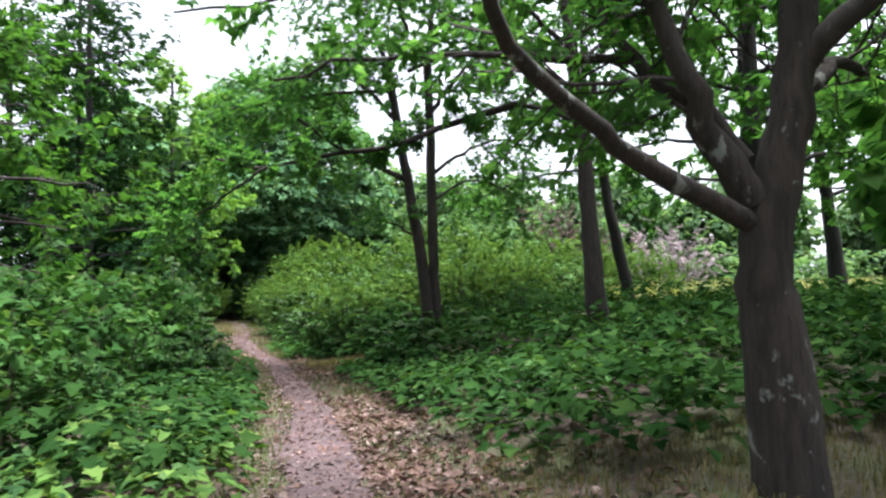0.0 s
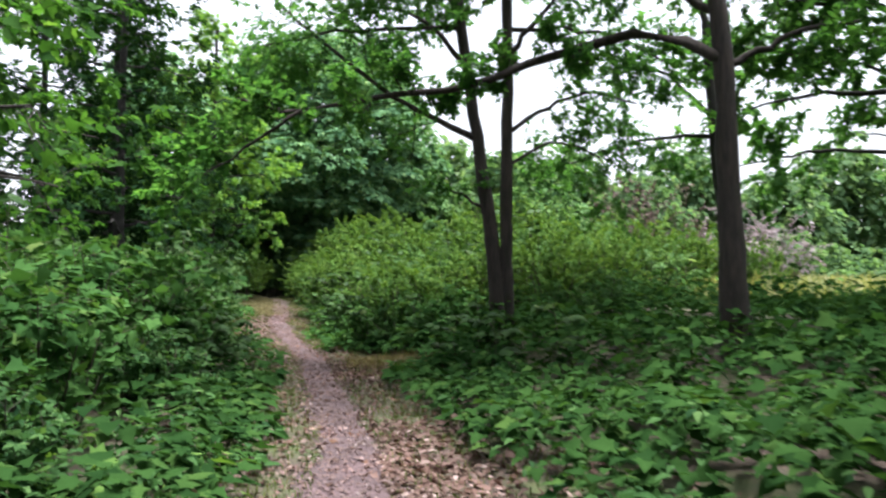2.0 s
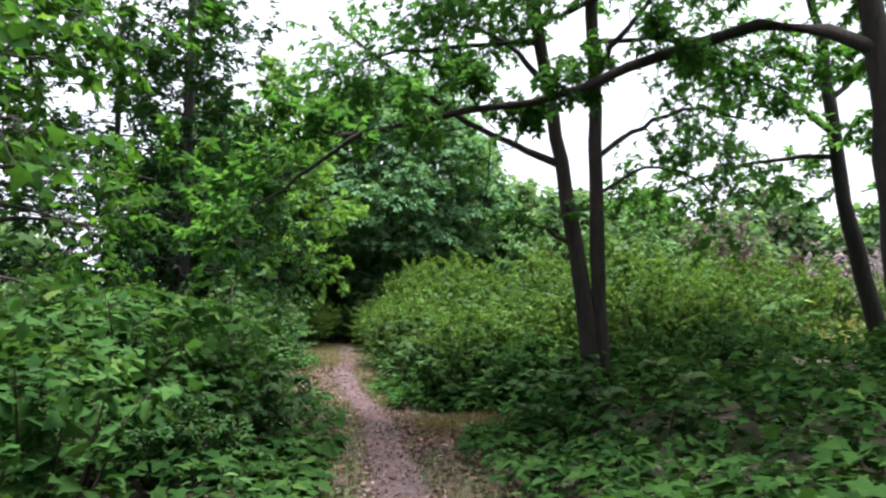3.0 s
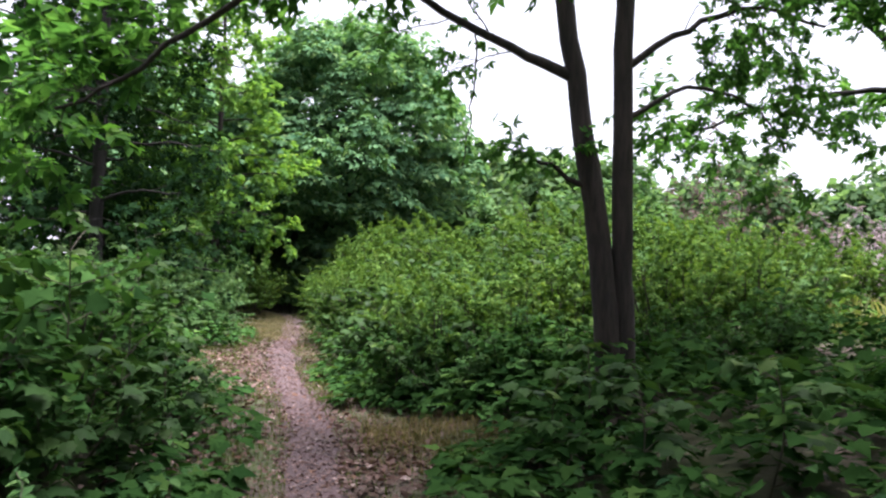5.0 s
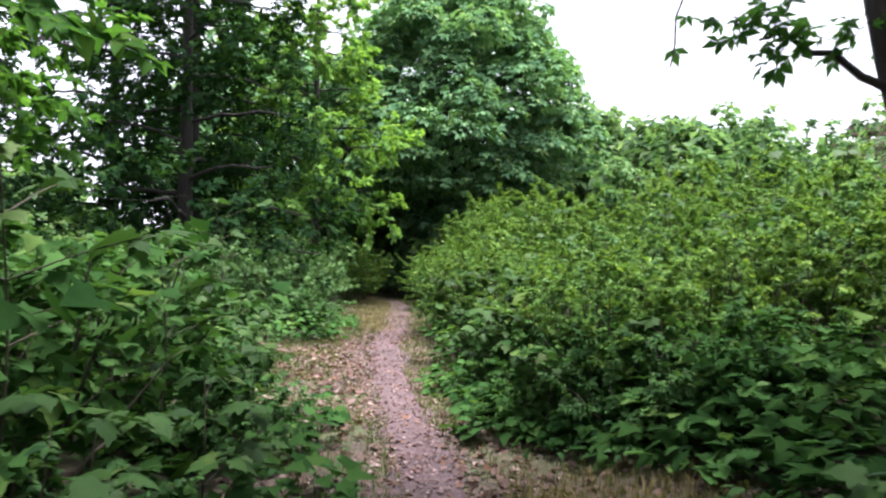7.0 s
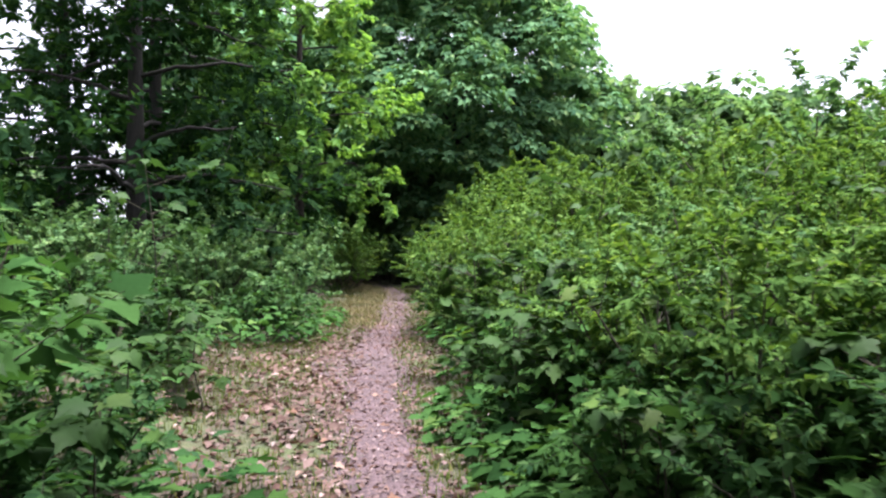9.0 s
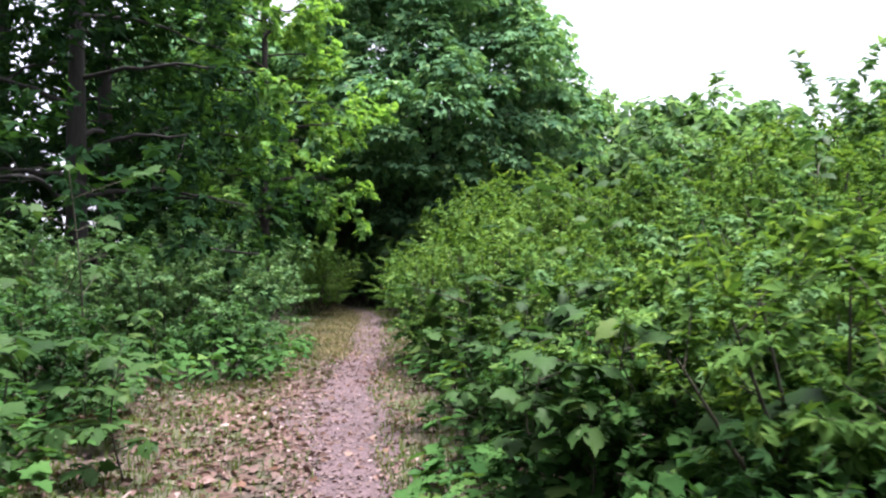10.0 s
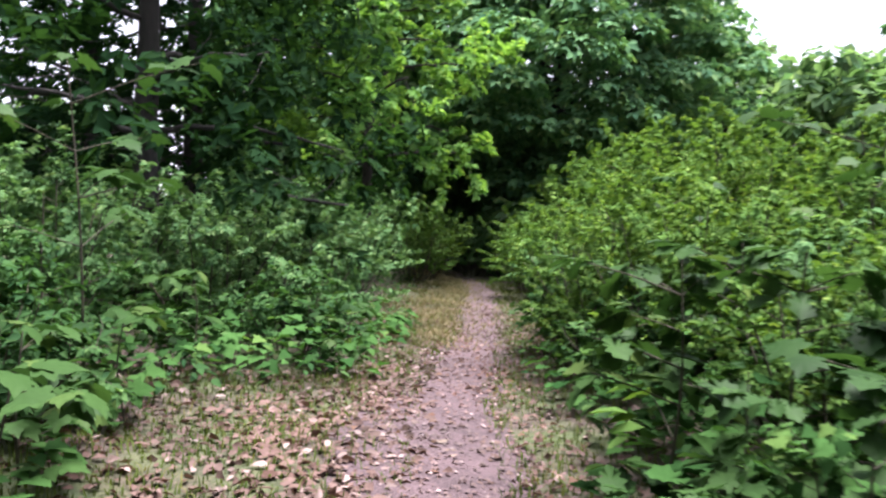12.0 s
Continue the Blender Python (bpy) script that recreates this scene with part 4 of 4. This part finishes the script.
# ---- grass, meadow and leaf litter ----
def blades(name, label, xs, ys, length, width, mat, rng):
    n = len(xs)
    g = ground_z(xs, ys)
    a = rng.uniform(0, 2 * np.pi, n)
    lean = rng.uniform(0.2, 1.1, n)
    L = length * rng.uniform(0.5, 1.3, n)
    w = width * rng.uniform(0.7, 1.3, n)
    sx, sy = -np.sin(a) * w, np.cos(a) * w
    lx, ly = np.cos(a) * lean * L, np.sin(a) * lean * L
    v = np.stack([np.stack([xs - sx, ys - sy, g - 0.01], -1), np.stack([xs + sx, ys + sy, g - 0.01], -1),
                  np.stack([xs + lx * 0.35 + sx * 0.7, ys + ly * 0.35 + sy * 0.7, g + L * 0.6], -1), np.stack([xs + lx * 0.35 - sx * 0.7, ys + ly * 0.35 - sy * 0.7, g + L * 0.6], -1),
                  np.stack([xs + lx, ys + ly, g + L * (1 - 0.3 * lean)], -1)], 1)
    f = np.array([(0, 1, 2), (0, 2, 3), (3, 2, 4)])[None] + (np.arange(n) * 5)[:, None, None]
    return tagged(new(name, quick_mesh(name, v.reshape(-1, 3), f.reshape(-1, 3), mat)), label, "grass", kind="stuff")


def verge(n, y0, y1, rng, inner=0.9, spread=0.5):
    ys = rng.uniform(y0, y1, n)
    sgn = np.where(rng.random(n) < 0.5, -1, 1)
    free = np.where(sgn < 0, np.interp(ys, LEFT_Y, LEFT_D), np.interp(ys, RIGHT_Y, RIGHT_D))
    w = np.interp(ys, HALF_Y, HALF_W) * inner
    off = w + (free + spread - w) * rng.random(n) ** 1.1
    return path_x(ys) + sgn * off, ys


G = np.random.default_rng(41)
x, y = verge(9500, 1.5, 15, G, 0.75)
blades("verge_grass", "sparse green and straw grass along the footpath", x, y, 0.085, 0.004, M_GRASS, G)
n = 2400
y = G.normal(12.8, 0.45, n)
x = path_x(y) + G.uniform(0.45, 1.9, n)
blades("dry_grass", "short straw and green grass at the foot of the bank", x, y, 0.10, 0.005, M_STRAW, G)
n = 15000
x, y = G.uniform(0.2, 6.5, n), G.uniform(2.0, 5.4, n)
blades("dry_grass", "dry straw-coloured grass under the old maple", x, y, 0.09, 0.0035, M_STRAW, G)
x, y = verge(16000, 14.5, 33, G, 0.6)
blades("verge_grass", "sparse green and straw grass round the clearing", x, y, 0.085, 0.005, M_GRASS, G)
n = 20000
x, y = G.uniform(4, 34, n), G.uniform(17, 44, n)
blades("meadow_grass", "tall pale green meadow grass in the open", x, y, 0.75, 0.032, M_MEADOW, G)
n = 10000
y = G.uniform(22.0, 36, n)
x = path_x(y) - 0.7 + G.normal(0, 0.42, n)
blades("short_grass", "pale short grass worn beside the far footpath", x, y, 0.10, 0.008, M_WORN, G)


def litter_at(xs, ys, rng, lift=0.035):
    n = len(xs)
    a = rng.uniform(0, 2 * np.pi, n)
    pos = np.stack([xs, ys, ground_z(xs, ys) + lift + 0.012 * rng.random(n)], -1)
    return pos, np.stack([np.cos(a), np.sin(a), rng.normal(0.0, 0.22, n)], -1)


n = 12000
x, y = verge(n, 1.0, 26, G, 0.2, 0.9)
pos, tip = litter_at(x, y, G, 0.02)
tagged(new("leaf_litter", foliage("leaf_litter", FLAKE, pos, tip, G.uniform(0.035, 0.085, n), M_LITTER, G, 0.35)), "dry tan and brown dead leaves scattered along the footpath", "leaf litter", kind="stuff")
n = 3500
y = np.concatenate([G.uniform(2.5, 9.0, n - 700), G.normal(12.2, 0.7, 700)])
x = path_x(y) + np.interp(y, HALF_Y, HALF_W) * 0.8 + np.abs(G.normal(0, 0.5, n))
pos, tip = litter_at(x, y, G, 0.025)
tagged(new("leaf_litter", foliage("leaf_litter", OVATE, pos, tip, G.uniform(0.05, 0.11, n), M_LITTER, G, 0.45)), "reddish brown dead leaves along the foot of the bank", "leaf litter", kind="stuff")
n = 6000
x, y = G.normal(-6.9, 0.9, n), G.uniform(14.6, 20.6, n)
ok = x < path_x(y) - 0.75
blades("clearing_grass", "short thin green grass among dead leaves in the clearing", x[ok], y[ok], 0.07, 0.006, M_GRASS, G)
n = 2600
y = G.normal(18.2, 1.7, n)
x = path_x(y) - 0.2 - np.abs(G.normal(0, 0.55, n)) * np.interp(y, LEFT_Y, LEFT_D)
pos, tip = litter_at(x, y, G, 0.02)
tagged(new("leaf_litter", foliage("leaf_litter", OVATE, pos, tip, G.uniform(0.04, 0.115, n), M_LITTER, G, 0.5)), "thick dry tan dead leaves in the small clearing", "leaf litter", kind="stuff")

# single fallen leaves on the trodden earth, nearest to the walker
me = quick_mesh("fallen_leaf", MAPLE[0] * (1, 1, 1.6), MAPLE[1], M_FALLEN)
for k in range(290):
    y = G.uniform(3.0, 23.0)
    x = float(path_x(y)) + G.normal(0, 0.34) + (0.2 if y < 14 else -0.1)
    ob = child("fallen_leaf", me, path)
    ob.matrix_basis = Matrix.Translation((x, y, float(ground_z(x, y)) + 0.036)) @ Euler((G.normal(0, 0.25), G.normal(0, 0.25), G.uniform(0, 6.28))).to_matrix().to_4x4() @ Matrix.Scale(G.uniform(0.045, 0.095), 4)

# crumbs of dry leaf trodden into the path
n = 9000
y = G.uniform(2.0, 27.0, n)
x = path_x(y) + G.normal(0, 0.75, n) * np.interp(y, HALF_Y, HALF_W)
pos, tip = litter_at(x, y, G, 0.036)
tagged(new("leaf_crumbs", foliage("leaf_crumbs", FLAKE, pos, tip, G.uniform(0.012, 0.05, n), M_CRUMB, G, 0.3)), "pale crumbs of dry leaf trodden into the footpath", "leaf litter", kind="stuff")


# a wild rose in flower among the brambles
def wild_rose(x, y, top):
    z = float(ground_z(x, y))
    root = tagged(new("wild_rose"), "wild rose with one pale pink flower among brambles", "flower")
    root.location = (x, y, z)
    h = top - z
    child("stem", quick_mesh("stem", *tubes([(spline([(0.1, 0.15, 0), (0.04, 0.05, h * 0.6), (0, 0, h)], 9), np.linspace(0.006, 0.003, 9))], 5), M_TWIG, True), root)
    bloom = child("flower", quick_mesh("heart", *tubes([([(0, 0, h), (0, -0.003, h + 0.008)], [0.006, 0.004])], 7), M_STAMEN, True), root, "pale pink open flower")
    me = quick_mesh("petal", OVATE[0] * (1.35, 1, 1.2), OVATE[1], M_PETAL)
    for k in range(5):
        ob = child("petal", me, bloom)
        ob.matrix_basis = Matrix.Translation((0, 0, h + 0.004)) @ Euler((1.0, 0, 0)).to_matrix().to_4x4() @ Euler((0.35, 0, k * 1.2566)).to_matrix().to_4x4() @ Matrix.Scale(0.034, 4)
    return root


M_PETAL = leaf_material("pink_petal", (0.42, 0.30, 0.29), (0.48, 0.36, 0.34), (0.55, 0.43, 0.41), (1.0, 0.9, 0.9), 0.6, 0.35)
M_STAMEN = leaf_material("yellow_stamens", (0.30, 0.22, 0.04), (0.36, 0.26, 0.05), (0.42, 0.30, 0.06), (1.0, 1.0, 0.7), 0.7, 0.1)
wild_rose(-3.15, 16.91, 0.98)
